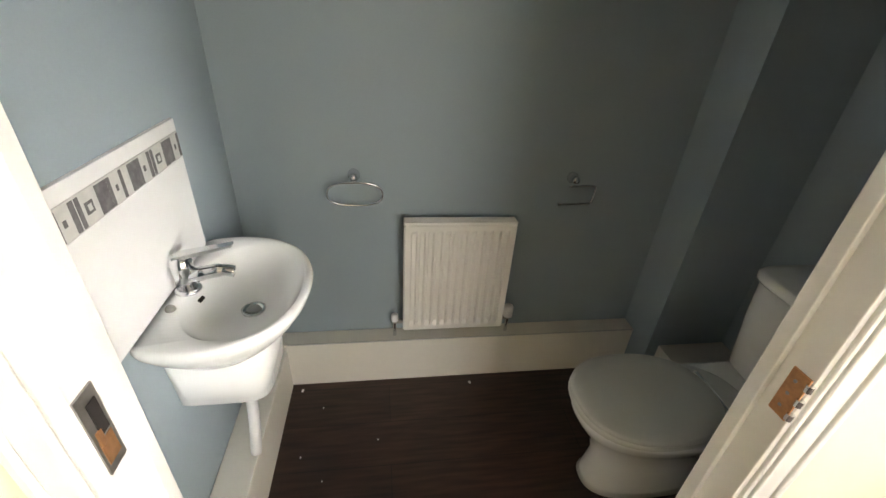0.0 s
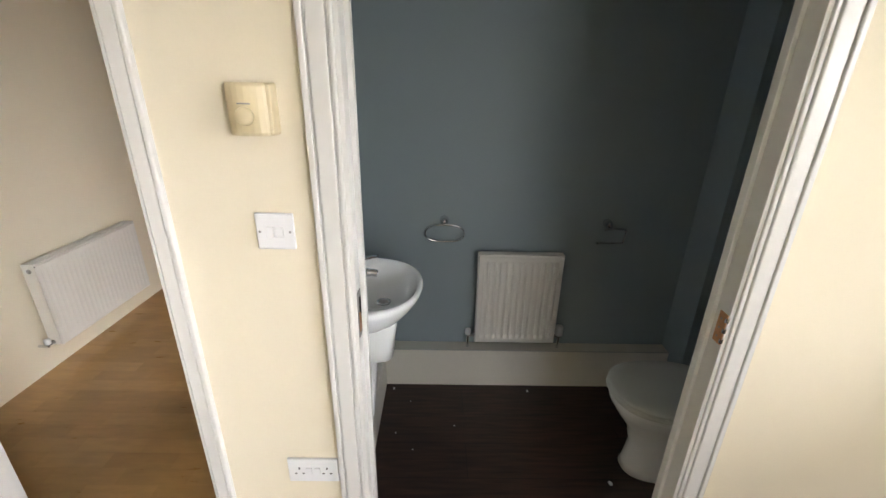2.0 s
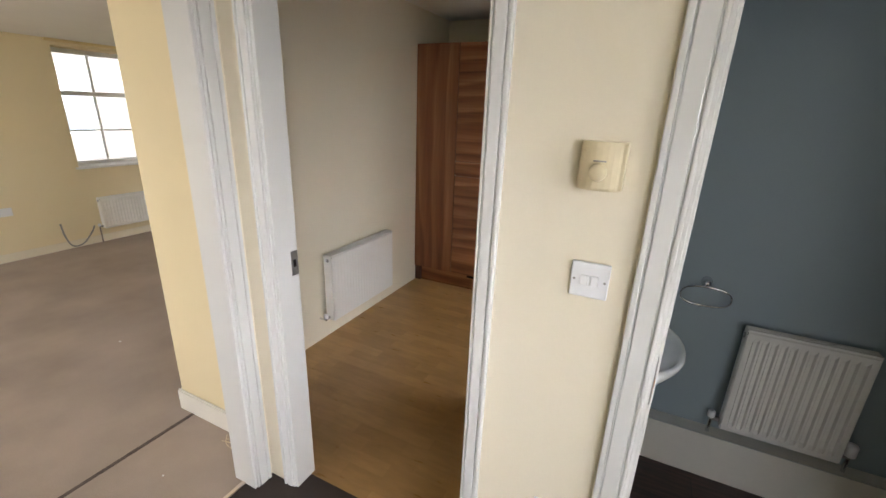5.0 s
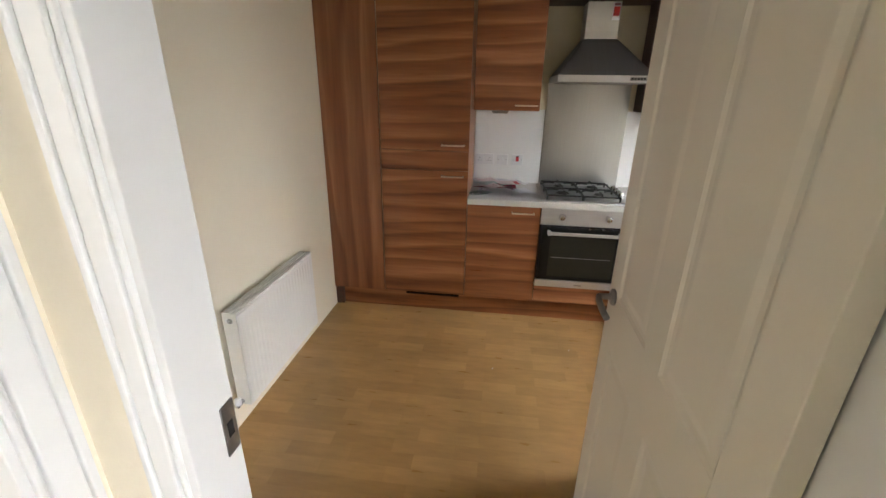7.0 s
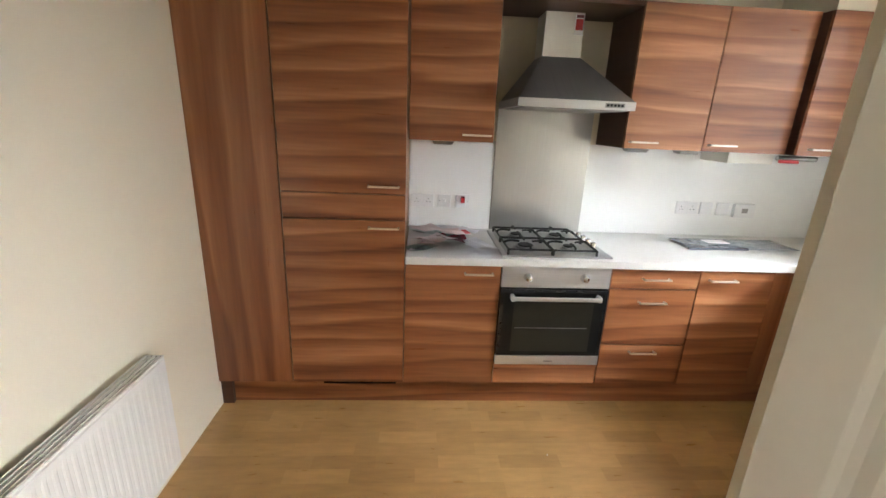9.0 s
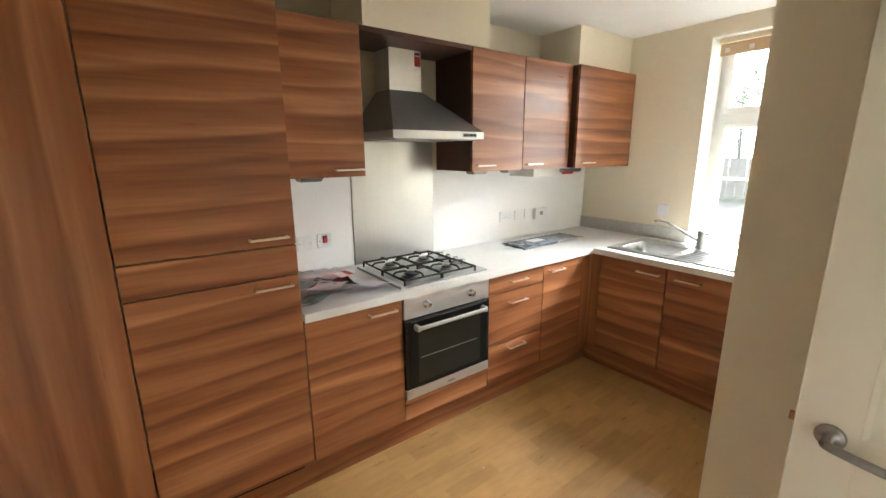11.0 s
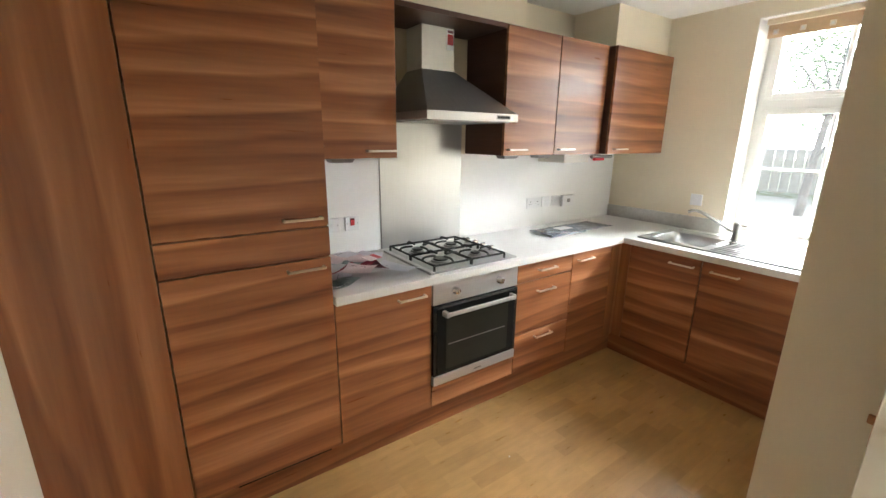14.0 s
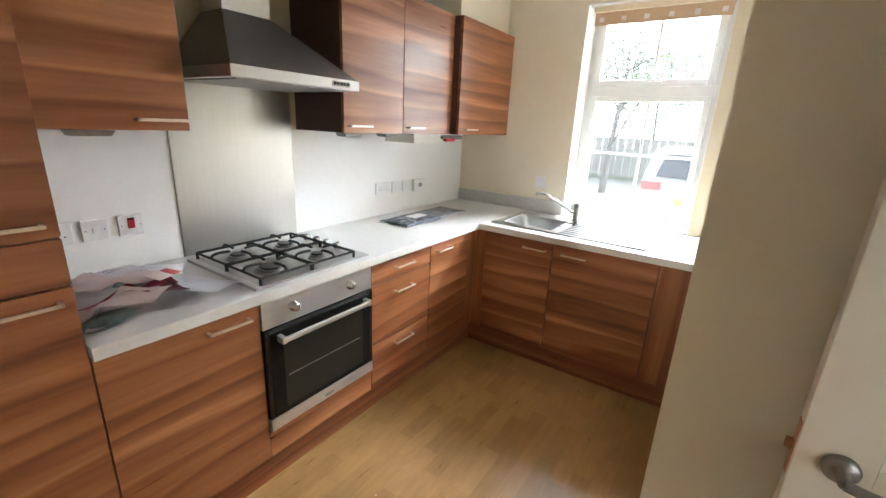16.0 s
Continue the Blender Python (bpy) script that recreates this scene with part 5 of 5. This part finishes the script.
part("pan", loft([pan_ring(0.0, 3.10, 3.58, 0.105, 2.6), pan_ring(0.03, 3.105, 3.575, 0.10), pan_ring(0.14, 3.12, 3.57, 0.095), pan_ring(0.24, 3.09, 3.58, 0.115), pan_ring(0.32, 3.03, 3.60, 0.155), pan_ring(0.37, 3.0, 3.61, 0.175), pan_ring(0.398, 2.995, 3.61, 0.18), pan_ring(0.402, 3.0, 3.60, 0.175)]), CERAMIC, wc, smooth=True)
part("seat", loft([pan_ring(0.404, 2.992, 3.47, 0.182, 2.3), pan_ring(0.414, 2.985, 3.475, 0.188, 2.3), pan_ring(0.424, 2.99, 3.472, 0.184, 2.3)]), SEATGREY, wc, smooth=True)
part("lid", loft([pan_ring(0.425, 2.995, 3.475, 0.183, 2.3), pan_ring(0.435, 2.988, 3.478, 0.187, 2.3), pan_ring(0.444, 3.0, 3.47, 0.175, 2.3), pan_ring(0.448, 3.05, 3.43, 0.13, 2.3)]), SEATGREY, wc, "pale grey plastic lid", smooth=True)
part("shelf", box((3.46, CY - 0.16, 0.36), (3.80, CY + 0.16, 0.40), 0.012), CERAMIC, wc)
part("cistern", loft([[(x, y, z) for x, y, z in oval(3.755 + o, CY, z, rx, ry, 5, 40)] for z, rx, ry, o in ((0.40, 0.105, 0.15, 0.02), (0.42, 0.12, 0.165, 0.015), (0.62, 0.13, 0.185, 0.01), (0.765, 0.135, 0.192, 0.01))]), CERAMIC, wc, smooth=True)
lid = part("cistern_lid", loft([oval(3.765, CY, z, rx, ry, 5, 40) for z, rx, ry in ((0.766, 0.142, 0.20), (0.776, 0.148, 0.206), (0.795, 0.148, 0.206), (0.805, 0.135, 0.195))]), CERAMIC, wc, smooth=True)
part("flush_button", spin([(0.022, 0), (0.02, 0.005), (0.001, 0.006)], (3.765, CY, 0.805)), CHROME, lid)
part("hinge_bar", cyl((3.482, CY - 0.09, 0.42), (3.482, CY + 0.09, 0.42), 0.012, 12), CHROME, wc)
part("soil_pipe", cyl((3.58, CY, 0.18), (3.602, CY, 0.18), 0.055, 20), PLASTIC, wc)
cord = thing("pull_cord_handle", (3.60, 0.93, 1.15), "white plastic light pull handle hanging on its cord", "light pull")
part("knob", spin([(0.003, 0.07), (0.012, 0.06), (0.016, 0.02), (0.012, 0.0), (0.001, -0.002)], (3.60, 0.95, 1.10)), PLASTIC, cord, smooth=True)
part("cord", cyl((3.60, 0.95, 1.165), (3.60, 0.95, H), 0.0012, 6), PLASTIC, cord)

# door furniture left on the linings
st = thing("strike_plate", (2.06, 0.56, 1.08), "chipped strike plate hole in the white cloakroom door frame", "strike plate")
part("recess", box((2.0575, 0.529, 0.998), (2.0605, 0.562, 1.122)), DULL, st)
part("chipped_wood", box((2.060, 0.533, 1.012), (2.0615, 0.556, 1.05)), BRASS, st)
part("hole", box((2.0603, 0.540, 1.055), (2.0618, 0.556, 1.105)), GAP, st)
part("lip", box((2.058, 0.534, 1.043), (2.063, 0.543, 1.066), 0.001), BRASS, st)
hg = thing("hinge_leaf", (2.98, 0.56, 1.03), "copper coloured hinge leaf still screwed to the bare door frame", "hinge")
part("leaf", box((2.9795, 0.528, 0.992), (2.983, 0.558, 1.078), 0.001), BRASS, hg)
for k in range(3):
    part("knuckle", cyl((2.979, 0.525, 1.0 + 0.03 * k), (2.979, 0.525, 1.012 + 0.03 * k), 0.0055, 10), CHROME, hg)
    part("screw", cyl((2.9785, 0.545, 1.01 + 0.025 * k), (2.980, 0.545, 1.01 + 0.025 * k), 0.003, 8), DULL, hg)
st = thing("strike_plate", (0.787, 0.68, 1.05), "dark strike plate in the white kitchen door frame", "strike plate")
part("plate", box((0.784, 0.668, 1.01), (0.7875, 0.700, 1.11), 0.001), DULL, st)
part("hole", box((0.7872, 0.676, 1.045), (0.7882, 0.69, 1.075)), GAP, st)
st = thing("hinge_leaf", (1.588, 0.612, 0.99), "dark steel hinge leaf on the edge of the kitchen door", "hinge")
part("leaf", box((1.574, 0.6105, 0.93), (1.609, 0.6145, 1.03), 0.001), DULL, st)
part("knuckle", cyl((1.6085, 0.609, 0.93), (1.6085, 0.609, 1.03), 0.0045, 10), DULL, st)

# ---- hall ----
sw = wall_plate("light_switch", "white plastic light switch on the cream hall wall", "switch", (1.842, HY - 0.010, 1.240), (1.928, HY, 1.326), "y", [("rocker", -0.011, PLASTIC), ("rocker", 0.011, PLASTIC), ("screw", -0.034, 0), ("screw", 0.034, 0)])
wall_plate("double_socket", "white plastic double socket low on the hall wall", "socket", (1.828, HY - 0.010, 0.502), (1.974, HY, 0.588), "y", [("pins", -0.04, 0), ("pins", 0.04, 0), ("rocker", -0.012, PLASTIC), ("rocker", 0.012, PLASTIC)])
sen = thing("room_thermostat", (1.875, HY - 0.02, 1.55), "yellowed plastic room thermostat with a round dial", "thermostat")
rings = []
for z, k in ((1.497, 0.97), (1.503, 1.0), (1.590, 1.0), (1.597, 0.97)):
    rings.append([(1.875 + 0.048 * k * math.cos(math.pi * i / 12) * 1.0, HY - 0.001 - (0.046 * k * math.sin(math.pi * i / 12) ** 0.6 if 0 < i < 12 else 0), z) for i in range(13)])
part("case", loft(rings), YELLOWED, sen, smooth=False)
part("dial", spin([(0.018, 0), (0.018, -0.006), (0.015, -0.010), (0.001, -0.011)], (1.872, HY - 0.045, 1.535), "Y"), YELLOWED, sen, smooth=True)
part("ridge", box((1.908, HY - 0.034, 1.499), (1.922, HY - 0.004, 1.595), 0.003), YELLOWED, sen)
part("slot", box((1.86, HY - 0.048, 1.557), (1.885, HY - 0.045, 1.560)), DULL, sen)

GREEN, BLUEP, YEL = mat("green_print", (0.05, 0.32, 0.12), 0.6, var=0.05), mat("blue_print", (0.03, 0.22, 0.52), 0.6, var=0.05), mat("yellow_print", (0.75, 0.68, 0.05), 0.6, var=0.05)
note = thing("notice_sheet", (0.66, -0.42, 0.60), "white printed notice with yellow, blue and green panels", "notice", local=True)
note.matrix_world = pose(0.652, -0.42, 0.60, 0, 0, 0) @ pose(0, 0, 0, -9, 0, 0)
part("sheet", box((-0.001, -0.27, -0.05), (0.001, 0.13, 0.38)), PAPER, note)
for k, m in enumerate((YEL, BLUEP, GREEN)):
    y0 = -0.262 + 0.128 * k
    p = part("colour_panel", box((0.0011, y0, 0.225), (0.002, y0 + 0.126, 0.365)), m, note)
    part("mark", box((0.0021, y0 + 0.02, 0.285), (0.0026, y0 + 0.105, 0.308)), (BLUEP, PAPER, YEL)[k], p)
for k in range(11):
    w = (0.36, 0.34, 0.37, 0.31, 0.36, 0.3, 0.34, 0.36, 0.22, 0.35, 0.3)[k]
    part("text_line", box((0.0011, 0.105 - w, 0.200 - 0.022 * k), (0.0016, 0.105, 0.206 - 0.022 * k)), INK, note)

# metal strip at the living room threshold, and scraps of debris
solid("threshold_strip", box((0.542, -0.27, 0.0), (0.562, 0.53, 0.009), 0.003), HANDLE, "worn metal threshold strip at the carpet edge", "threshold strip", kind="structure")
solid("carpet_join", box((-0.075, -0.35, 0.004), (-0.055, 0.675, 0.008), 0.002), mat("dirty_carpet_edge", (0.12, 0.095, 0.085), 0.95, var=0.4, scale=20), "dark worn join across the carpet", "carpet join", kind="structure")
rnd = random.Random(11)
for x, y, s in ((2.02, 1.52, 0.014), (2.77, 1.51, 0.014), (2.35, 1.25, 0.007), (2.06, 1.20, 0.007), (2.15, 1.1, 0.006), (3.02, 0.93, 0.02), (2.12, 1.42, 0.006), (1.02, 0.42, 0.012), (1.1, 0.1, 0.009), (0.86, 0.18, 0.008), (1.65, 0.2, 0.009),
                (1.9, 2.0, 0.008), (1.25, 2.35, 0.008), (1.75, 2.62, 0.007), (0.4, 0.1, 0.014), (-1.2, 0.9, 0.016), (0.2, 0.35, 0.01)):
    t = thing("plaster_flake", (x, y, 0.0005 if x > 0.55 else 0.005), "tiny pale flake of plaster lying on the floor", "debris", "flakes of debris", rz=rnd.uniform(0, 180), local=True)
    part("flake", loft([oval(0, 0, 0.0, s * 0.6, s * 0.42, 3, 7), oval(0.0, 0.0, s * 0.25, s * 0.42, s * 0.3, 3, 7)]), PLASTIC, t)
for k in range(6):
    a = rnd.uniform(-0.5, 0.9)
    th = thing("carpet_thread", (0.42, 0.60, 0.006), "frayed pale carpet thread by the skirting", "thread", "frayed threads", local=True)
    l = rnd.uniform(0.12, 0.22)
    part("thread", tube(smooth_line([(0.06, -0.06 + 0.02 * k, 0), (-0.02, -0.01 + 0.012 * k, 0.01), (-l * 0.7, 0.01 + 0.008 * k, 0.004), (-l, 0.03 + a * 0.03, 0.002)]), 0.0018, 5), BLINDROLL, th)

# ---- living room ----
radiator((-3.8, 2.44, 0.0), 90, 0.72, 0.37, 0.095, 20, "white panel radiator under the living room window", z0=0.17, valve_left=1, cap_right=1)
lw = new("window_2")
BASE[lw.name] = Vector((0, 0, 0))
tagged(lw, "white framed living room window with glazing bars", "window", kind="structure")
bm = bmesh.new()
for a, b in (((LY0, LZ0), (LY0 + 0.05, LZ1)), ((LY1 - 0.05, LZ0), (LY1, LZ1)), ((LY0 + 0.05, LZ0), (LY1 - 0.05, LZ0 + 0.05)), ((LY0 + 0.05, LZ1 - 0.05), (LY1 - 0.05, LZ1)), ((LY0 + 0.05, 1.66), (LY1 - 0.05, 1.71))):
    box((-4.06, a[0], a[1]), (-4.0, b[0], b[1]), 0.003, bm=bm)
part("window_frame", bm, UPVC, lw)
part("glazing_bar", box((-4.04, 2.405, LZ0 + 0.05), (-4.02, 2.425, 1.66), 0.002), UPVC, lw)
part("glazing_bar", box((-4.04, 2.405, 1.71), (-4.02, 2.425, LZ1 - 0.05), 0.002), UPVC, lw)
part("glazing_bar", box((-4.039, LY0 + 0.05, 1.27), (-4.021, 2.405, 1.288), 0.002), UPVC, lw)
part("glazing_bar", box((-4.039, 2.425, 1.27), (-4.021, LY1 - 0.05, 1.288), 0.002), UPVC, lw)
g = part("pane", box((-4.032, LY0 + 0.05, LZ0 + 0.05), (-4.029, LY1 - 0.05, LZ1 - 0.05)), CLEARGLASS, lw)
g.visible_shadow = False
part("window_sill", box((-4.0, LY0 - 0.03, LZ0 - 0.012), (-3.77, LY1 + 0.03, LZ0 + 0.012), 0.006), UPVC, lw)


cr = thing("curtain_rail", (-3.78, 2.41, 2.2), "white curtain rail above the living room window", "curtain rail")
part("rail", box((-3.80, LY0 - 0.05, 2.185), (-3.77, LY1 + 0.06, 2.215), 0.004), CURTAIN, cr)
sk = thing("double_socket", (-3.795, 1.28, 0.5), "white double socket on the living room wall", "socket", "sockets and switches")
part("plate", box((-3.8, 1.20, 0.47), (-3.79, 1.35, 0.555), 0.003), PLASTIC, sk)
part("rockers", box((-3.792, 1.255, 0.50), (-3.787, 1.295, 0.525), 0.001), PLASTIC, sk)
ae = thing("aerial_plate", (-3.795, 1.0, 1.05), "small cream plate on the living room wall", "socket", "sockets and switches")
part("plate", box((-3.8, 0.96, 1.01), (-3.79, 1.045, 1.095), 0.003), CREAM, ae)
cab = thing("loose_cable", (-3.77, 1.75, 0.1), "grey cable looping out of the skirting", "cable")
part("cable", tube(smooth_line([(-3.785, 1.70, 0.30), (-3.74, 1.70, 0.16), (-3.72, 1.74, 0.05), (-3.72, 1.84, 0.05), (-3.73, 1.95, 0.16), (-3.76, 2.0, 0.22)]), 0.008, 8), DULL, cab, smooth=True)

# ---- outdoors ----
CLOUD = bpy.data.materials.new("overcast_sky")
CLOUD.use_nodes = True
nt = CLOUD.node_tree
nt.nodes.remove(nt.nodes["Principled BSDF"])
glow = nt.nodes.new("ShaderNodeEmission")
glow.inputs[0].default_value, glow.inputs[1].default_value = (0.98, 0.99, 1.0, 1), 7.4
nt.links.new(glow.outputs[0], nt.nodes["Material Output"].inputs[0])
solid("backdrop", box((55.0, -75, -0.35), (55.2, 85, 24)), CLOUD, "plain bright overcast sky in the distance", "sky", kind="structure")
solid("ground", box((-80, -80, -0.40), (120, 120, -0.18)), GRASS, "mown grass ground round the house", "ground", kind="structure")
solid("road", box((7.0, -60, -0.30), (17.0, 80, -0.15)), PAVING, "pale concrete road outside the kitchen window", "road", kind="structure")
solid("pavement", box((4.3, -20, -0.30), (6.0, 30, -0.12), 0.01), PAVING, "pale concrete path along the house", "pavement", kind="structure")
fence = thing("garden_fence", (19, 8, -0.18), "weathered vertical board fence beyond the grass", "fence")
board = None
for k in range(44):
    y = 1.5 + k * 0.3
    if board is None:
        board = part("board", box((19.0, 1.5, -0.18), (19.03, 1.78, 1.35), 0.006), FENCEWOOD, fence)
    else:
        c = board.copy()
        scene.collection.objects.link(c)
        c.location = (0, k * 0.3, 0)
for z in (0.2, 1.2):
    part("rail", box((19.03, 1.4, z), (19.08, 14.8, z + 0.09)), FENCEWOOD, fence)


def tree(at, height, lean, crown, seed, leaves=900):
    rnd = random.Random(seed)
    x, y, z = at
    t = thing("tree", at, "slender young tree with a loose green crown on the grass", "tree", "trees")
    trunk = smooth_line([(x, y, z), (x + lean[0] * 0.3, y + lean[1] * 0.3, z + height * 0.3), (x + lean[0], y + lean[1], z + height * 0.75)])
    n = len(trunk)
    part("trunk", tube(trunk, [0.11 - 0.06 * k / n for k in range(n)], 10), BARK, t, smooth=True)
    tip = trunk[-1]
    bm = bmesh.new()
    centres = []
    for k in range(9):
        a = rnd.uniform(0, 6.28)
        start = trunk[int(n * rnd.uniform(0.45, 0.98))]
        end = Vector((tip.x + math.cos(a) * crown * rnd.uniform(0.4, 0.95), tip.y + math.sin(a) * crown * rnd.uniform(0.4, 0.95), tip.z + rnd.uniform(-0.5, 0.9) * crown))
        mid = (start + end) / 2 + Vector((0, 0, 0.2))
        tube(smooth_line([start, mid, end], 4), [0.035, 0.032, 0.029, 0.026, 0.022, 0.018, 0.014, 0.01, 0.006], 6, bm=bm)
        centres += [end, mid, (mid + end) / 2]
    part("limbs", bm, BARK, t, smooth=True)
    verts, faces = [], []
    for k in range(leaves):
        c = rnd.choice(centres) + Vector((rnd.gauss(0, 0.3), rnd.gauss(0, 0.3), rnd.gauss(0, 0.26))) * crown * 0.7
        u = Vector((rnd.gauss(0, 1), rnd.gauss(0, 1), rnd.gauss(0, 0.6))).normalized()
        v = u.orthogonal().normalized()
        s = rnd.uniform(0.05, 0.11)
        i = len(verts)
        verts += [c - u * s, c + v * s * 0.5, c + u * s, c - v * s * 0.5]
        faces.append((i, i + 1, i + 2, i + 3))
    me = bpy.data.meshes.new("crown")
    me.from_pydata([tuple(p - Vector(at)) for p in verts], [], faces)
    me.materials.append(LEAF)
    ob = new("crown", me)
    ob.parent = t
    tagged(ob, "loose crown of small green leaves", kind="stuff")
    return t


tree((13.2, 4.65, -0.18), 4.4, (0.1, -0.18), 1.6, 3, 1500)
tree((25, 9.5, -0.18), 6.5, (0.2, 0.3), 2.8, 4, 2600)
tree((27, 5.6, -0.18), 6.0, (0.1, 0.2), 2.6, 6, 2600)


def parked_car(at, rz):
    """A small hatchback; its tail at -x."""
    c = thing("parked_car", at, "white hatchback car parked on the road", "car", rz=rz, local=True)
    prof = [(-1.95, 0.30), (-2.0, 0.55), (-1.96, 0.85), (-1.90, 0.92), (-1.62, 1.38), (-1.45, 1.45), (0.2, 1.46), (0.95, 0.98), (1.85, 0.82), (2.0, 0.6), (1.98, 0.3)]
    rings = []
    for y, k in ((-0.84, 0.93), (-0.80, 0.98), (-0.6, 1.0), (0.6, 1.0), (0.80, 0.98), (0.84, 0.93)):
        rings.append([(x * (0.985 if abs(y) > 0.7 else 1), y * (1 - 0.16 * max(0, z - 0.9)), 0.3 + (z - 0.3) * k) for x, z in prof])
    part("body", loft(rings), CARWHITE, c, smooth=False)
    part("rear_window", loft([[(-1.925, -0.62, 0.955), (-1.925, 0.62, 0.955), (-1.915, 0.62, 0.955), (-1.915, -0.62, 0.955)], [(-1.655, -0.55, 1.36), (-1.655, 0.55, 1.36), (-1.645, 0.55, 1.36), (-1.645, -0.55, 1.36)]]), CARGLASS, c)
    for s in (-1, 1):
        part("side_window", loft([[(-1.5, s * 0.842, 0.93), (0.7, s * 0.842, 0.93), (0.7, s * 0.835, 0.93), (-1.5, s * 0.835, 0.93)], [(-1.35, s * 0.79, 1.34), (0.15, s * 0.79, 1.34), (0.15, s * 0.775, 1.34), (-1.35, s * 0.775, 1.34)]]), CARGLASS, c)
        part("tail_light", box((-2.005, s * 0.66 - 0.17, 0.72), (-1.90, s * 0.66 + 0.17, 0.88), 0.02), RED, c, "red tail light")
        for wx in (-1.25, 1.25):
            w = part("wheel", cyl((wx, s * 0.72, 0.30), (wx, s * 0.86, 0.30), 0.30, 24), RUBBER, c)
            part("rim", cyl((wx, s * 0.855, 0.30), (wx, s * 0.868, 0.30), 0.19, 18), HANDLE, w)
    part("number_plate", box((-2.03, -0.26, 0.52), (-2.0, 0.26, 0.63), 0.004), PLATE, c)
    part("bumper", box((-2.04, -0.82, 0.32), (-1.85, 0.82, 0.50), 0.03), CARWHITE, c)
    return c


parked_car((11.05, 2.15, -0.15), 0)


def house(at, size, label, roof_axis="y"):
    x, y, z = at
    w, d, h = size
    t = thing("house", at, label, "house", "houses outside")
    part("wall", box((x, y, z), (x + w, y + d, z + h)), BRICK, t)
    part("roof", loft([[(x - 0.3, y - 0.3, z + h), (x + w + 0.3, y - 0.3, z + h), (x + w + 0.3, y + d + 0.3, z + h), (x - 0.3, y + d + 0.3, z + h)],
                       [(x + w / 2 - 0.1, y + 0.3, z + h + 2.4), (x + w / 2 + 0.1, y + 0.3, z + h + 2.4), (x + w / 2 + 0.1, y + d - 0.3, z + h + 2.4), (x + w / 2 - 0.1, y + d - 0.3, z + h + 2.4)]]), ROOF, t)
    near = x if x > 0 else x + w
    o = -0.02 if x > 0 else 0.02
    n = int(d // 2.6)
    for i in range(n):
        for zz in (0.9, 3.5):
            yc = y + (i + 0.5) * d / n
            f = part("window", box((min(near, near + o * 2), yc - 0.6, z + zz), (max(near, near + o * 2), yc + 0.6, z + zz + 1.2)), UPVC, t)
            part("window_pane", box((min(near + o * 2, near + o * 2.6), yc - 0.52, z + zz + 0.08), (max(near + o * 2, near + o * 2.6), yc + 0.52, z + zz + 1.12)), FARGLASS, f)


house((-19, -2, -0.18), (7, 18, 5.2), "pale brick house facing the living room window")
